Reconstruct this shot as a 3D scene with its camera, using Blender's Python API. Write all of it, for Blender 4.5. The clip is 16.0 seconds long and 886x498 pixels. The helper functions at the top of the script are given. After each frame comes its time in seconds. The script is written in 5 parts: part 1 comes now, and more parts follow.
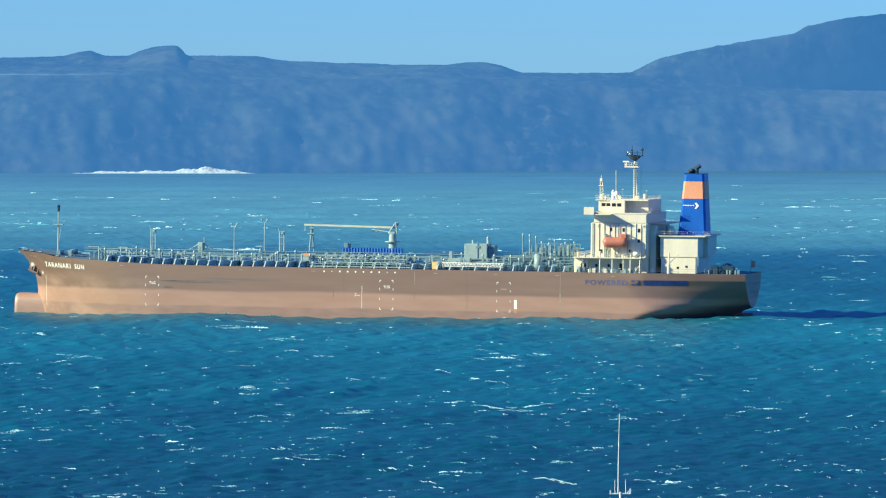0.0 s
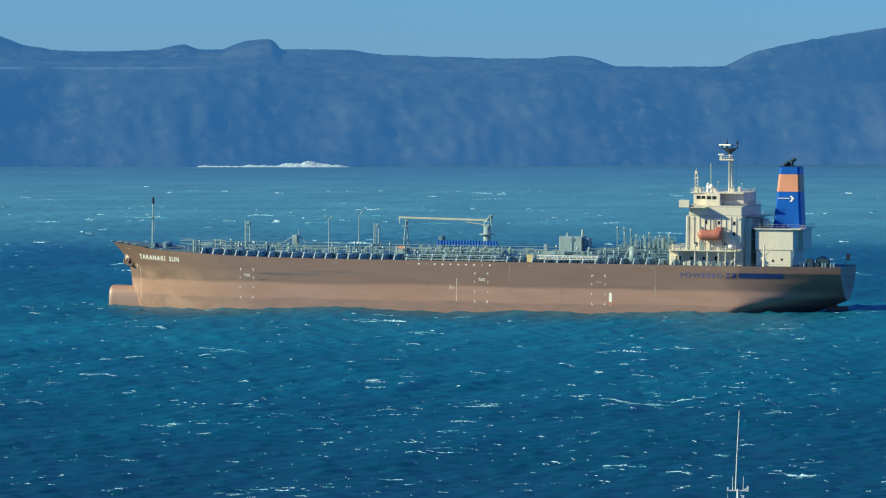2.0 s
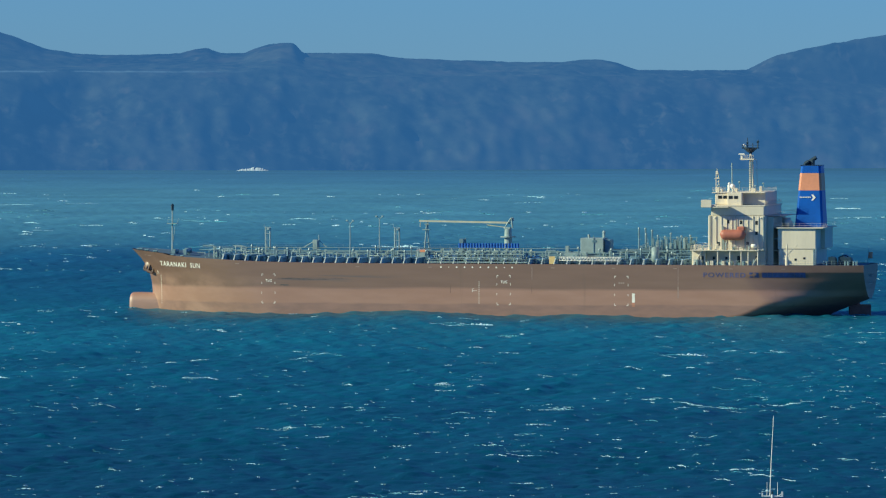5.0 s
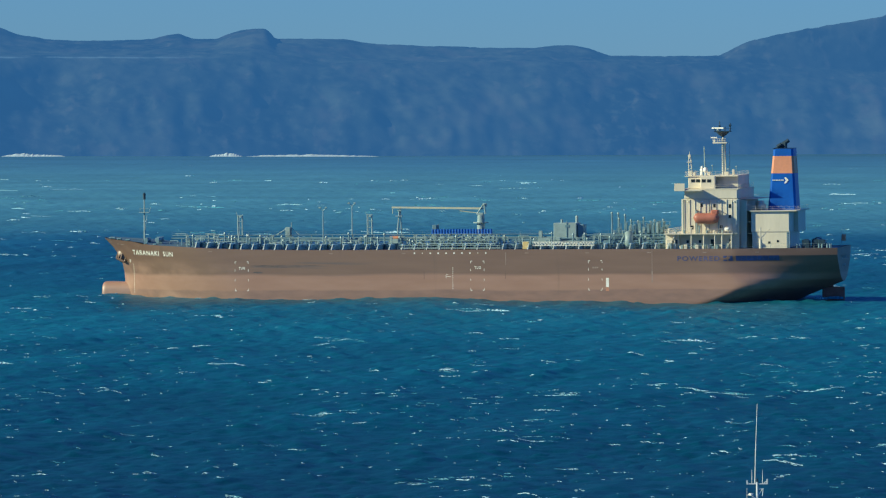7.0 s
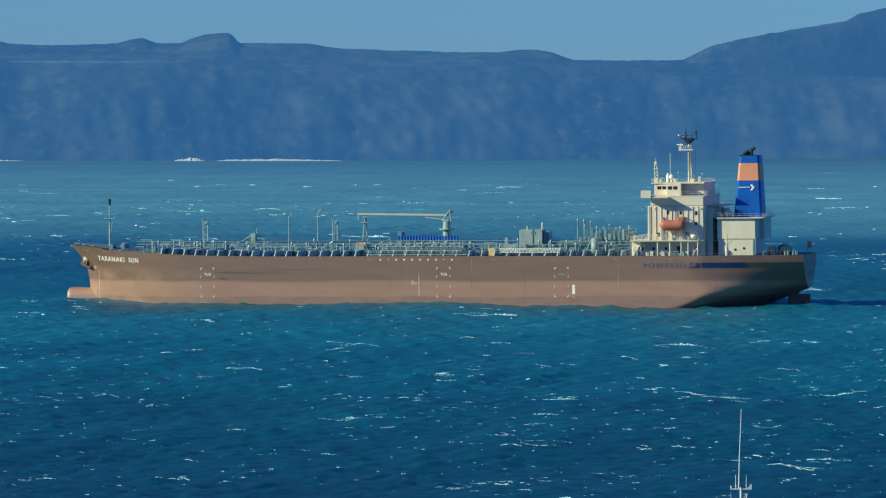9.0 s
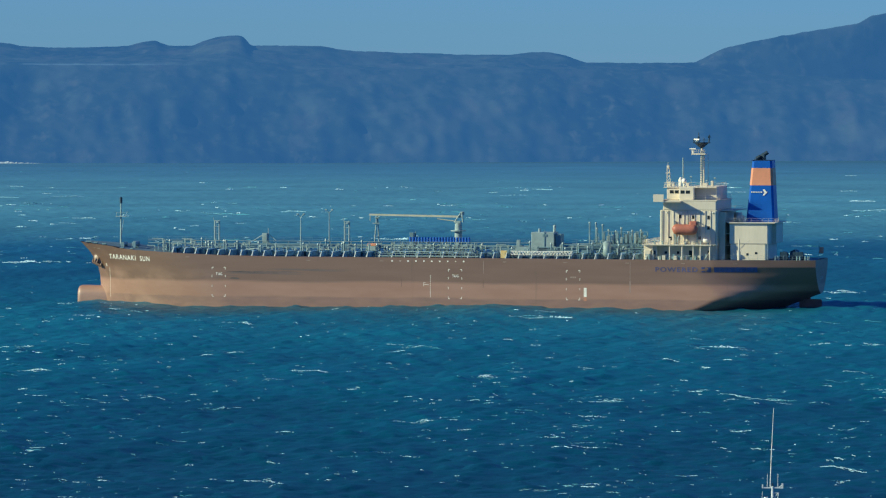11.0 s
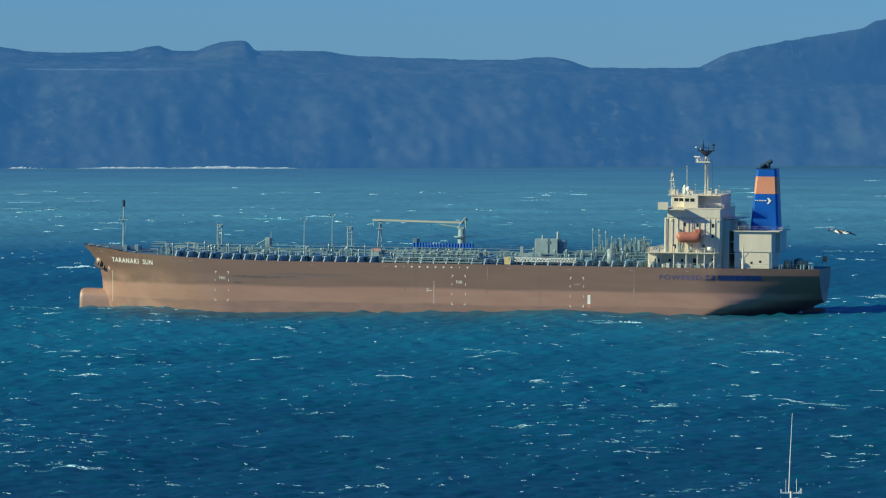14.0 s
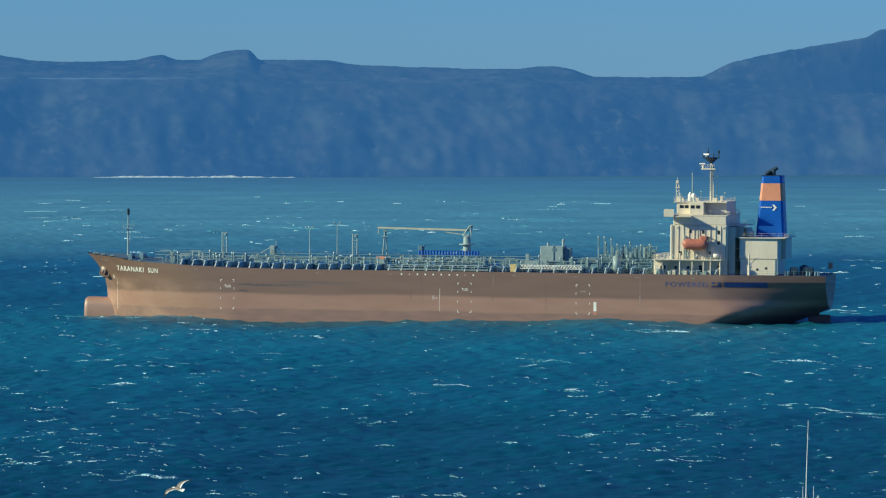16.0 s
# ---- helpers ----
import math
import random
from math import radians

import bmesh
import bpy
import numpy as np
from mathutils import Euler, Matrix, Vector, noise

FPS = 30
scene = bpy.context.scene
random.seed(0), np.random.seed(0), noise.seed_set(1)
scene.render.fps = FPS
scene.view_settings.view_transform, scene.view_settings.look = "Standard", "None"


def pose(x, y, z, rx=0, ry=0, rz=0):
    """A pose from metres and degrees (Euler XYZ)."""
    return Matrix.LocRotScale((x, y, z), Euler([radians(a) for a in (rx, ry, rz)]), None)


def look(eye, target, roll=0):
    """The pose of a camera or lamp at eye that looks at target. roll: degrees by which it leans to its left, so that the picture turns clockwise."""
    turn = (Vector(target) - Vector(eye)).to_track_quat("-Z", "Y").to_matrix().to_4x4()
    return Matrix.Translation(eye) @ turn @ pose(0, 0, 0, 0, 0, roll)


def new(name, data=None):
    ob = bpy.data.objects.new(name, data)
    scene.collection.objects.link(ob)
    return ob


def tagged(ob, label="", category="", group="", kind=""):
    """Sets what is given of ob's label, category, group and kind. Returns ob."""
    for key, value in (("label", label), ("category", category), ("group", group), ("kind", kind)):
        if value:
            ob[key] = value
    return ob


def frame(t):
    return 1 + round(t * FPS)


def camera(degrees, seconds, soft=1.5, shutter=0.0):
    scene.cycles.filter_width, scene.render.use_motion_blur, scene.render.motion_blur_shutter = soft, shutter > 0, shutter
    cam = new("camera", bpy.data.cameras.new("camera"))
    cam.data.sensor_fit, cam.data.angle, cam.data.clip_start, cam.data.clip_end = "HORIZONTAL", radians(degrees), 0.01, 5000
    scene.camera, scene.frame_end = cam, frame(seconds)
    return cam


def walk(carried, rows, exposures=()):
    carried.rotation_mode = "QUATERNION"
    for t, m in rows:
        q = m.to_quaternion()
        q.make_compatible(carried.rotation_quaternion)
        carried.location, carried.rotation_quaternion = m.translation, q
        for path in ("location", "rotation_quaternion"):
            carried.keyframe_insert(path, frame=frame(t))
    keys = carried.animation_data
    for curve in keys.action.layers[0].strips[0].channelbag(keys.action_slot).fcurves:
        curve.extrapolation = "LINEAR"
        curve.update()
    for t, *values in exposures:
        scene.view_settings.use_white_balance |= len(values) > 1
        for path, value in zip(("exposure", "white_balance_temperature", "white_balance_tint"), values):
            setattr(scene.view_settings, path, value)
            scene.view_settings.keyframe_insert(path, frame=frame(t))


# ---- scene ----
# ---- the camera: a long lens on a hillside, turned by hand ----
LENS = 2 * math.degrees(math.atan(784 / 10920.0))
EYE = (0.0, 0.0, 55.0)
cam = camera(LENS, 16.0, soft=1.2)
# seconds, degrees to the left, degrees below level
AIM = [
    (0, -0.6317, -1.4799),
    (0.5, -0.5042, -1.5115),
    (1, -0.2972, -1.5459),
    (1.5, 0.0349, -1.6104),
    (2, 0.2408, -1.5382),
    (2.5, 0.3990, -1.5613),
    (3, 0.4265, -1.5441),
    (3.5, 0.5700, -1.5066),
    (4, 0.5539, -1.4899),
    (4.2, 0.4470, -1.4940),
    (6.3, 0.4374, -1.5332),
    (6.5, 0.3772, -1.5688),
    (7, 0.1876, -1.6364),
    (7.5, -0.0257, -1.6104),
    (8, -0.0473, -1.6663),
    (8.5, -0.0548, -1.7095),
    (9, -0.1478, -1.5961),
    (9.5, -0.0390, -1.5804),
    (9.7, -0.0399, -1.5663),
    (12, -0.0273, -1.5773),
    (12.5, -0.0139, -1.5633),
    (13, -0.0468, -1.5595),
    (13.5, -0.0293, -1.5261),
    (14, -0.0002, -1.5259),
    (14.5, 0.0615, -1.5004),
    (15, 0.1654, -1.4868),
    (15.5, 0.0571, -1.4837),
    (16, 0.0334, -1.4414),
]
# seconds, stops, kelvin, tint
EXPOSURE = [(t, e, 6480 if t < 1.8 else 6350, -22) for t, e in ((0.0, 1.03), (1.5, 1.03), (2.0, 0.55), (3.0, 0.35), (6.4, 0.31), (9.6, 0.33), (12.0, 0.29), (16.0, 0.33))]
walk(cam, [(t, pose(*EYE, 90 + tilt, 0, turn)) for t, turn, tilt in AIM], EXPOSURE)

# ---- daylight: low winter sun, off the bow and on the viewer's side ----
SUN_TO = Vector((-0.865, -0.245, 0.42)).normalized()
world = bpy.data.worlds.new("sky")
scene.world = world
world.use_nodes = True
wt = world.node_tree
wt.nodes.clear()
sky = wt.nodes.new("ShaderNodeTexSky")
sky.sky_type, sky.sun_disc = "NISHITA", False
sky.sun_elevation = math.asin(SUN_TO.z)
sky.sun_rotation = math.atan2(SUN_TO.x, SUN_TO.y)
sky.altitude, sky.air_density, sky.dust_density, sky.ozone_density = 50, 1.0, 0.0, 5.0
blue = wt.nodes.new("ShaderNodeMix")
blue.data_type, blue.blend_type = "RGBA", "MULTIPLY"
blue.inputs["Factor"].default_value = 1.0
blue.inputs["B"].default_value = (0.335, 0.55, 1.29, 1)
bgd = wt.nodes.new("ShaderNodeBackground")
bgd.inputs["Strength"].default_value = 0.077
wout = wt.nodes.new("ShaderNodeOutputWorld")
wt.links.new(sky.outputs[0], blue.inputs["A"])
wt.links.new(blue.outputs["Result"], bgd.inputs["Color"])
wt.links.new(bgd.outputs[0], wout.inputs[0])

sun_data = bpy.data.lights.new("sun", "SUN")
sun_data.energy, sun_data.angle, sun_data.color = 4.6, radians(0.6), (1.0, 0.84, 0.64)
sun = new("sun", sun_data)
sun.matrix_world = look((-80, -50, 120), Vector((-80, -50, 120)) - SUN_TO)


# ---- materials ----
def mat(name, rgb, rough=0.6, metal=0.0, vary=0.15, size=2.0, bump=0.0, spec=0.5, stretch=(1, 1, 1)):
    m = bpy.data.materials.new(name)
    m.use_nodes = True
    nt = m.node_tree
    b = nt.nodes["Principled BSDF"]
    b.inputs["Roughness"].default_value, b.inputs["Metallic"].default_value = rough, metal
    b.inputs["Specular IOR Level"].default_value = spec
    tc = nt.nodes.new("ShaderNodeTexCoord")
    mp = nt.nodes.new("ShaderNodeMapping")
    mp.inputs["Scale"].default_value = stretch
    nt.links.new(tc.outputs["Object"], mp.inputs[0])
    total = None
    for scale, gain in ((1 / size, 1.0), (6.3 / size, 0.5)):
        n = nt.nodes.new("ShaderNodeTexNoise")
        n.inputs["Scale"].default_value, n.inputs["Detail"].default_value = scale, 5
        nt.links.new(mp.outputs[0], n.inputs["Vector"])
        r = nt.nodes.new("ShaderNodeMapRange")
        r.inputs["From Min"].default_value, r.inputs["From Max"].default_value = 0.3, 0.7
        r.inputs["To Min"].default_value, r.inputs["To Max"].default_value = -vary * gain, vary * gain
        nt.links.new(n.outputs[0], r.inputs[0])
        if total is None:
            total = r.outputs[0]
        else:
            a = nt.nodes.new("ShaderNodeMath")
            nt.links.new(total, a.inputs[0])
            nt.links.new(r.outputs[0], a.inputs[1])
            total = a.outputs[0]
    one = nt.nodes.new("ShaderNodeMath")
    one.inputs[1].default_value = 1.0
    nt.links.new(total, one.inputs[0])
    sc = nt.nodes.new("ShaderNodeVectorMath")
    sc.operation = "SCALE"
    sc.inputs[0].default_value = rgb
    nt.links.new(one.outputs[0], sc.inputs["Scale"])
    nt.links.new(sc.outputs[0], b.inputs["Base Color"])
    if bump:
        bp = nt.nodes.new("ShaderNodeBump")
        bp.inputs["Strength"].default_value, bp.inputs["Distance"].default_value = 0.6, bump
        nt.links.new(total, bp.inputs["Height"])
        nt.links.new(bp.outputs[0], b.inputs["Normal"])
    return m


CREAM = mat("cream_paint", (0.725, 0.64, 0.505), 0.5, vary=0.06, size=3, stretch=(1, 1, 0.25))
WHITE = mat("white_marking", (0.93, 0.88, 0.78), 0.5, vary=0.1, size=1)
GREY = mat("grey_green_paint", (0.17, 0.26, 0.30), 0.42, vary=0.15, size=2)
PALE = mat("pale_grey_paint", (0.30, 0.38, 0.38), 0.5, vary=0.12, size=2)
JIB = mat("buff_paint", (0.52, 0.50, 0.38), 0.5, vary=0.1, size=3)
DARK = mat("dark_steel", (0.022, 0.045, 0.07), 0.40, vary=0.2, size=1)
# girder paint made paler and bluer, for haze over the shaded faces
GIRDER = mat("hazed_blue_deck_paint", (0.20, 0.36, 0.53), 0.42, vary=0.2, size=2)
BRACKET = mat("off_white_bracket_paint", (0.56, 0.60, 0.58), 0.5, vary=0.12, size=1.5)
DECK = mat("deck_paint", (0.11, 0.17, 0.21), 0.65, vary=0.2, size=4, bump=0.01)
BLUE = mat("royal_blue_paint", (0.008, 0.095, 0.44), 0.45, vary=0.1, size=4)
WORN = mat("nearly_worn_off_blue", (0.082, 0.082, 0.19), 0.55, vary=0.4, size=2.5, spec=0.8)
SCRIPT = mat("faded_blue_lettering", (0.022, 0.050, 0.20), 0.55, vary=0.4, size=2.5, spec=1.0)
ORANGE = mat("orange_band_paint", (0.72, 0.30, 0.17), 0.5, vary=0.08, size=4)
LIFE = mat("faded_orange_plastic", (0.44, 0.155, 0.105), 0.45, vary=0.1, size=1.5)
MASTHEAD = mat("off_white_mast_paint", (0.66, 0.70, 0.70), 0.5, vary=0.08, size=1)
GLASS = mat("dark_window_glass", (0.02, 0.025, 0.03), 0.12, vary=0.05)
YELLOW = mat("yellow_buff_paint", (0.68, 0.50, 0.22), 0.5, vary=0.1)
CHAFE = mat("chafed_paint", (0.36, 0.27, 0.22), 0.55, vary=0.2, size=1.0, spec=1.0)
SEAM = mat("rusty_seam", (0.165, 0.10, 0.07), 0.55, vary=0.2, size=1.5, spec=1.0)
SCUFF = mat("dark_rubber_scuff", (0.085, 0.068, 0.066), 0.55, vary=0.45, size=2.0, spec=1.0, stretch=(0.4, 1, 3))
RED = mat("red_brown_antifouling", (0.26, 0.12, 0.09), 0.7, vary=0.2, size=1.5)


def hull_material():
    m = bpy.data.materials.new("weathered_brown_hull_paint")
    m.use_nodes = True
    nt = m.node_tree
    N, L = nt.nodes, nt.links
    b = N["Principled BSDF"]
    b.inputs["Roughness"].default_value, b.inputs["Specular IOR Level"].default_value = 0.50, 0.85
    b.inputs["IOR"].default_value = 1.58
    tc = N.new("ShaderNodeTexCoord")
    sep = N.new("ShaderNodeSeparateXYZ")
    L.new(tc.outputs["Object"], sep.inputs[0])

    def noise_at(scale, stretch, detail=5):
        mp = N.new("ShaderNodeMapping")
        mp.inputs["Scale"].default_value = stretch
        L.new(tc.outputs["Object"], mp.inputs[0])
        n = N.new("ShaderNodeTexNoise")
        n.inputs["Scale"].default_value, n.inputs["Detail"].default_value = scale, detail
        L.new(mp.outputs[0], n.inputs["Vector"])
        return n.outputs[0]

    def ramp(src, lo, hi):
        r = N.new("ShaderNodeMapRange")
        r.inputs["From Min"].default_value, r.inputs["From Max"].default_value = lo, hi
        L.new(src, r.inputs[0])
        return r.outputs[0]

    def math2(op, a, c):
        n = N.new("ShaderNodeMath")
        n.operation = op
        L.new(a, n.inputs[0])
        if isinstance(c, float):
            n.inputs[1].default_value = c
        else:
            L.new(c, n.inputs[1])
        return n.outputs[0]

    def blend(f, a, c):
        n = N.new("ShaderNodeMix")
        n.data_type = "RGBA"
        L.new(f, n.inputs["Factor"])
        for s, v in (("A", a), ("B", c)):
            if isinstance(v, tuple):
                n.inputs[s].default_value = (*v, 1)
            else:
                L.new(v, n.inputs[s])
        return n.outputs["Result"]

    wob = math2("MULTIPLY", math2("SUBTRACT", noise_at(0.35, (0.25, 1, 1)), 0.5), 0.9)
    zz = math2("ADD", sep.outputs["Z"], wob)
    topside = blend(ramp(noise_at(0.5, (0.12, 1, 1.0)), 0.35, 0.7), (0.190, 0.107, 0.070), (0.224, 0.131, 0.088))
    boot = blend(ramp(noise_at(0.6, (0.2, 1, 1)), 0.35, 0.7), (0.345, 0.186, 0.124), (0.390, 0.220, 0.154))
    grime = blend(ramp(noise_at(0.8, (0.3, 1, 1)), 0.35, 0.65), (0.245, 0.141, 0.104), (0.31, 0.173, 0.126))
    col = blend(ramp(zz, 5.6, 6.3), boot, topside)
    col = blend(ramp(zz, 2.5, 2.1), col, grime)
    # old fender scuffs along the topside, dark and long
    scuff = math2("MULTIPLY", ramp(noise_at(0.9, (0.035, 1, 1.3), 3), 0.60, 0.68), ramp(sep.outputs["Z"], 5.0, 7.5))
    scuff = math2("MULTIPLY", scuff, ramp(sep.outputs["Z"], 10.0, 9.0))
    scuff = math2("MULTIPLY", scuff, ramp(sep.outputs["X"], -60.0, -54.0))
    scuff = math2("MULTIPLY", scuff, ramp(sep.outputs["X"], -20.0, -32.0))
    col = blend(math2("MULTIPLY", scuff, 0.55), col, (0.08, 0.08, 0.09))
    # upright run-off streaks
    streak = ramp(noise_at(1.0, (0.5, 0.5, 0.03), 3), 0.66, 0.74)
    col = blend(math2("MULTIPLY", streak, 0.35), col, (0.13, 0.085, 0.06))
    # pale chafed paint low on the bow
    pale = math2("MULTIPLY", ramp(noise_at(0.22, (0.6, 1, 1)), 0.46, 0.66), ramp(sep.outputs["X"], -50.0, -70.0))
    pale = math2("MULTIPLY", pale, ramp(sep.outputs["Z"], 10.5, 7.0))
    col = blend(math2("MULTIPLY", pale, 0.55), col, (0.43, 0.255, 0.18))
    L.new(col, b.inputs["Base Color"])
    bp = N.new("ShaderNodeBump")
    bp.inputs["Strength"].default_value, bp.inputs["Distance"].default_value = 0.35, 0.05
    L.new(noise_at(0.5, (1, 1, 1), 3), bp.inputs["Height"])
    L.new(bp.outputs[0], b.inputs["Normal"])
    return m


HULL = hull_material()


def sea_material():
    m = bpy.data.materials.new("wind_roughened_sea_water")
    m.use_nodes = True
    nt = m.node_tree
    N, L = nt.nodes, nt.links
    b = N["Principled BSDF"]
    b.inputs["Roughness"].default_value, b.inputs["IOR"].default_value = 0.45, 1.33
    b.inputs["Specular IOR Level"].default_value = 0.33
    geo = N.new("ShaderNodeNewGeometry")
    sep = N.new("ShaderNodeSeparateXYZ")
    L.new(geo.outputs["Position"], sep.inputs[0])
    # colour by distance: paler far off, with bands of cloud shade painted in, edges wavering
    mp = N.new("ShaderNodeMapping")
    mp.inputs["Scale"].default_value = (0.0022, 0.0035, 0)
    L.new(geo.outputs["Position"], mp.inputs[0])
    n = N.new("ShaderNodeTexNoise")
    n.inputs["Scale"].default_value, n.inputs["Detail"].default_value = 1.0, 4
    L.new(mp.outputs[0], n.inputs["Vector"])
    w = N.new("ShaderNodeMath")
    w.operation = "MULTIPLY_ADD"
    w.inputs[1].default_value, w.inputs[2].default_value = 260.0, -130.0
    L.new(n.outputs[0], w.inputs[0])
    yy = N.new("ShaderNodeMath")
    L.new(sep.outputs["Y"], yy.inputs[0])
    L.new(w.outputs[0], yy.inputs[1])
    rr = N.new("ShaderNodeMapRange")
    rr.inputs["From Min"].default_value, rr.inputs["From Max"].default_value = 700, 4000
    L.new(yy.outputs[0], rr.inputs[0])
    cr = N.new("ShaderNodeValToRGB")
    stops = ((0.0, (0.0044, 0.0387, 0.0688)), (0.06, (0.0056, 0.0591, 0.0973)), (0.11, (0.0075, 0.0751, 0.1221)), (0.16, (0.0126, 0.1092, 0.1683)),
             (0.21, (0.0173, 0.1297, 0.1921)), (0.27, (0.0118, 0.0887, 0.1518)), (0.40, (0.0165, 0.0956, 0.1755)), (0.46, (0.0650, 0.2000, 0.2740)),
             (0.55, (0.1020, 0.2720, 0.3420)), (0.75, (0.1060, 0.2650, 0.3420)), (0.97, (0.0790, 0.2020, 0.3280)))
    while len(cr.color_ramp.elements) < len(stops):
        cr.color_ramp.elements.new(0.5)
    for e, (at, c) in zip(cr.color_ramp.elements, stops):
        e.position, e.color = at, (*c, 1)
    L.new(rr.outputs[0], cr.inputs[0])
    # colour lightened on crests and darkened in troughs, for light through thin water
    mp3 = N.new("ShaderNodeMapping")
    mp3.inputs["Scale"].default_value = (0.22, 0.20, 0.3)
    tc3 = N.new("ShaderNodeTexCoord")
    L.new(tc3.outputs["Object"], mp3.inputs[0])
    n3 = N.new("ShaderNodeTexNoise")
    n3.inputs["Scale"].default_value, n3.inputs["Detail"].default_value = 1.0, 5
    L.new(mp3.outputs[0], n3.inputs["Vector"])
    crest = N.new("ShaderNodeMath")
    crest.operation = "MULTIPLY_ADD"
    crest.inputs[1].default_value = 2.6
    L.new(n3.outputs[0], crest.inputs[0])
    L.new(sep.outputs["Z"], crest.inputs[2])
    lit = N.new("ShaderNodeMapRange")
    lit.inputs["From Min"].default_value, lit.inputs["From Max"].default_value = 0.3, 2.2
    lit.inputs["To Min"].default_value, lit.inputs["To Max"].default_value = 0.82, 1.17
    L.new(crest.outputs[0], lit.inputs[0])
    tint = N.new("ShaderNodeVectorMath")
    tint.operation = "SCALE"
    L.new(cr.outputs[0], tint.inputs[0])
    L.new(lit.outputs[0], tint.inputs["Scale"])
    # long wind lanes along the strait
    mp4 = N.new("ShaderNodeMapping")
    mp4.inputs["Scale"].default_value = (0.0030, 0.016, 0)
    L.new(geo.outputs["Position"], mp4.inputs[0])
    n4 = N.new("ShaderNodeTexNoise")
    n4.inputs["Scale"].default_value, n4.inputs["Detail"].default_value = 1.0, 5
    L.new(mp4.outputs[0], n4.inputs["Vector"])
    lane = N.new("ShaderNodeMapRange")
    lane.inputs["From Min"].default_value, lane.inputs["From Max"].default_value = 0.3, 0.7
    lane.inputs["To Min"].default_value, lane.inputs["To Max"].default_value = 0.86, 1.12
    L.new(n4.outputs[0], lane.inputs[0])
    laned = N.new("ShaderNodeVectorMath")
    laned.operation = "SCALE"
    L.new(tint.outputs[0], laned.inputs[0])
    L.new(lane.outputs[0], laned.inputs["Scale"])
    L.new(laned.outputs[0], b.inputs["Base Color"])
    tc = N.new("ShaderNodeTexCoord")
    # the ripples lie calmer in the lee of the far cliffs
    calm = N.new("ShaderNodeMapRange")
    calm.inputs["From Min"].default_value, calm.inputs["From Max"].default_value = 1500, 2900
    calm.inputs["To Min"].default_value, calm.inputs["To Max"].default_value = 1.0, 0.25
    L.new(sep.outputs["Y"], calm.inputs[0])
    prev = None
    for scale, stretch, dist in ((0.30, (1, 0.40, 1), 0.25), (1.0, (0.45, 0.28, 1), 0.20), (2.4, (0.45, 0.4, 1), 0.07)):
        mp2 = N.new("ShaderNodeMapping")
        mp2.inputs["Scale"].default_value = stretch
        L.new(tc.outputs["Object"], mp2.inputs[0])
        nn = N.new("ShaderNodeTexNoise")
        nn.inputs["Scale"].default_value, nn.inputs["Detail"].default_value = scale, 6
        L.new(mp2.outputs[0], nn.inputs["Vector"])
        bp = N.new("ShaderNodeBump")
        bp.inputs["Distance"].default_value = dist
        L.new(calm.outputs[0], bp.inputs["Strength"])
        L.new(nn.outputs[0], bp.inputs["Height"])
        if prev:
            L.new(prev, bp.inputs["Normal"])
        prev = bp.outputs[0]
    L.new(prev, b.inputs["Normal"])
    return m


SEA = sea_material()
FOAM = mat("white_sea_foam", (0.80, 0.80, 0.78), 0.9, vary=0.15, size=1.5, spec=0.1)


def fresh_and_spent(m):
    """Some clots of foam are fresh and white, others spent and watery."""
    nt = m.node_tree
    b = nt.nodes["Principled BSDF"]
    geo = nt.nodes.new("ShaderNodeNewGeometry")
    mix = nt.nodes.new("ShaderNodeMix")
    mix.data_type = "RGBA"
    mix.inputs["A"].default_value, mix.inputs["B"].default_value = (0.09, 0.27, 0.36, 1), (0.62, 0.82, 0.95, 1)
    fresh = nt.nodes.new("ShaderNodeMapRange")
    fresh.inputs["From Min"].default_value, fresh.inputs["From Max"].default_value = 0.25, 1.0
    nt.links.new(geo.outputs["Random Per Island"], fresh.inputs[0])
    nt.links.new(fresh.outputs[0], mix.inputs["Factor"])
    nt.links.new(mix.outputs["Result"], b.inputs["Base Color"])


fresh_and_spent(FOAM)
# white water, its colour greyed and blued for the haze before it
SURF_HAZED = mat("haze_tinted_surf", (0.46, 0.55, 0.63), 0.9, vary=0.06, size=3, spec=0.1)


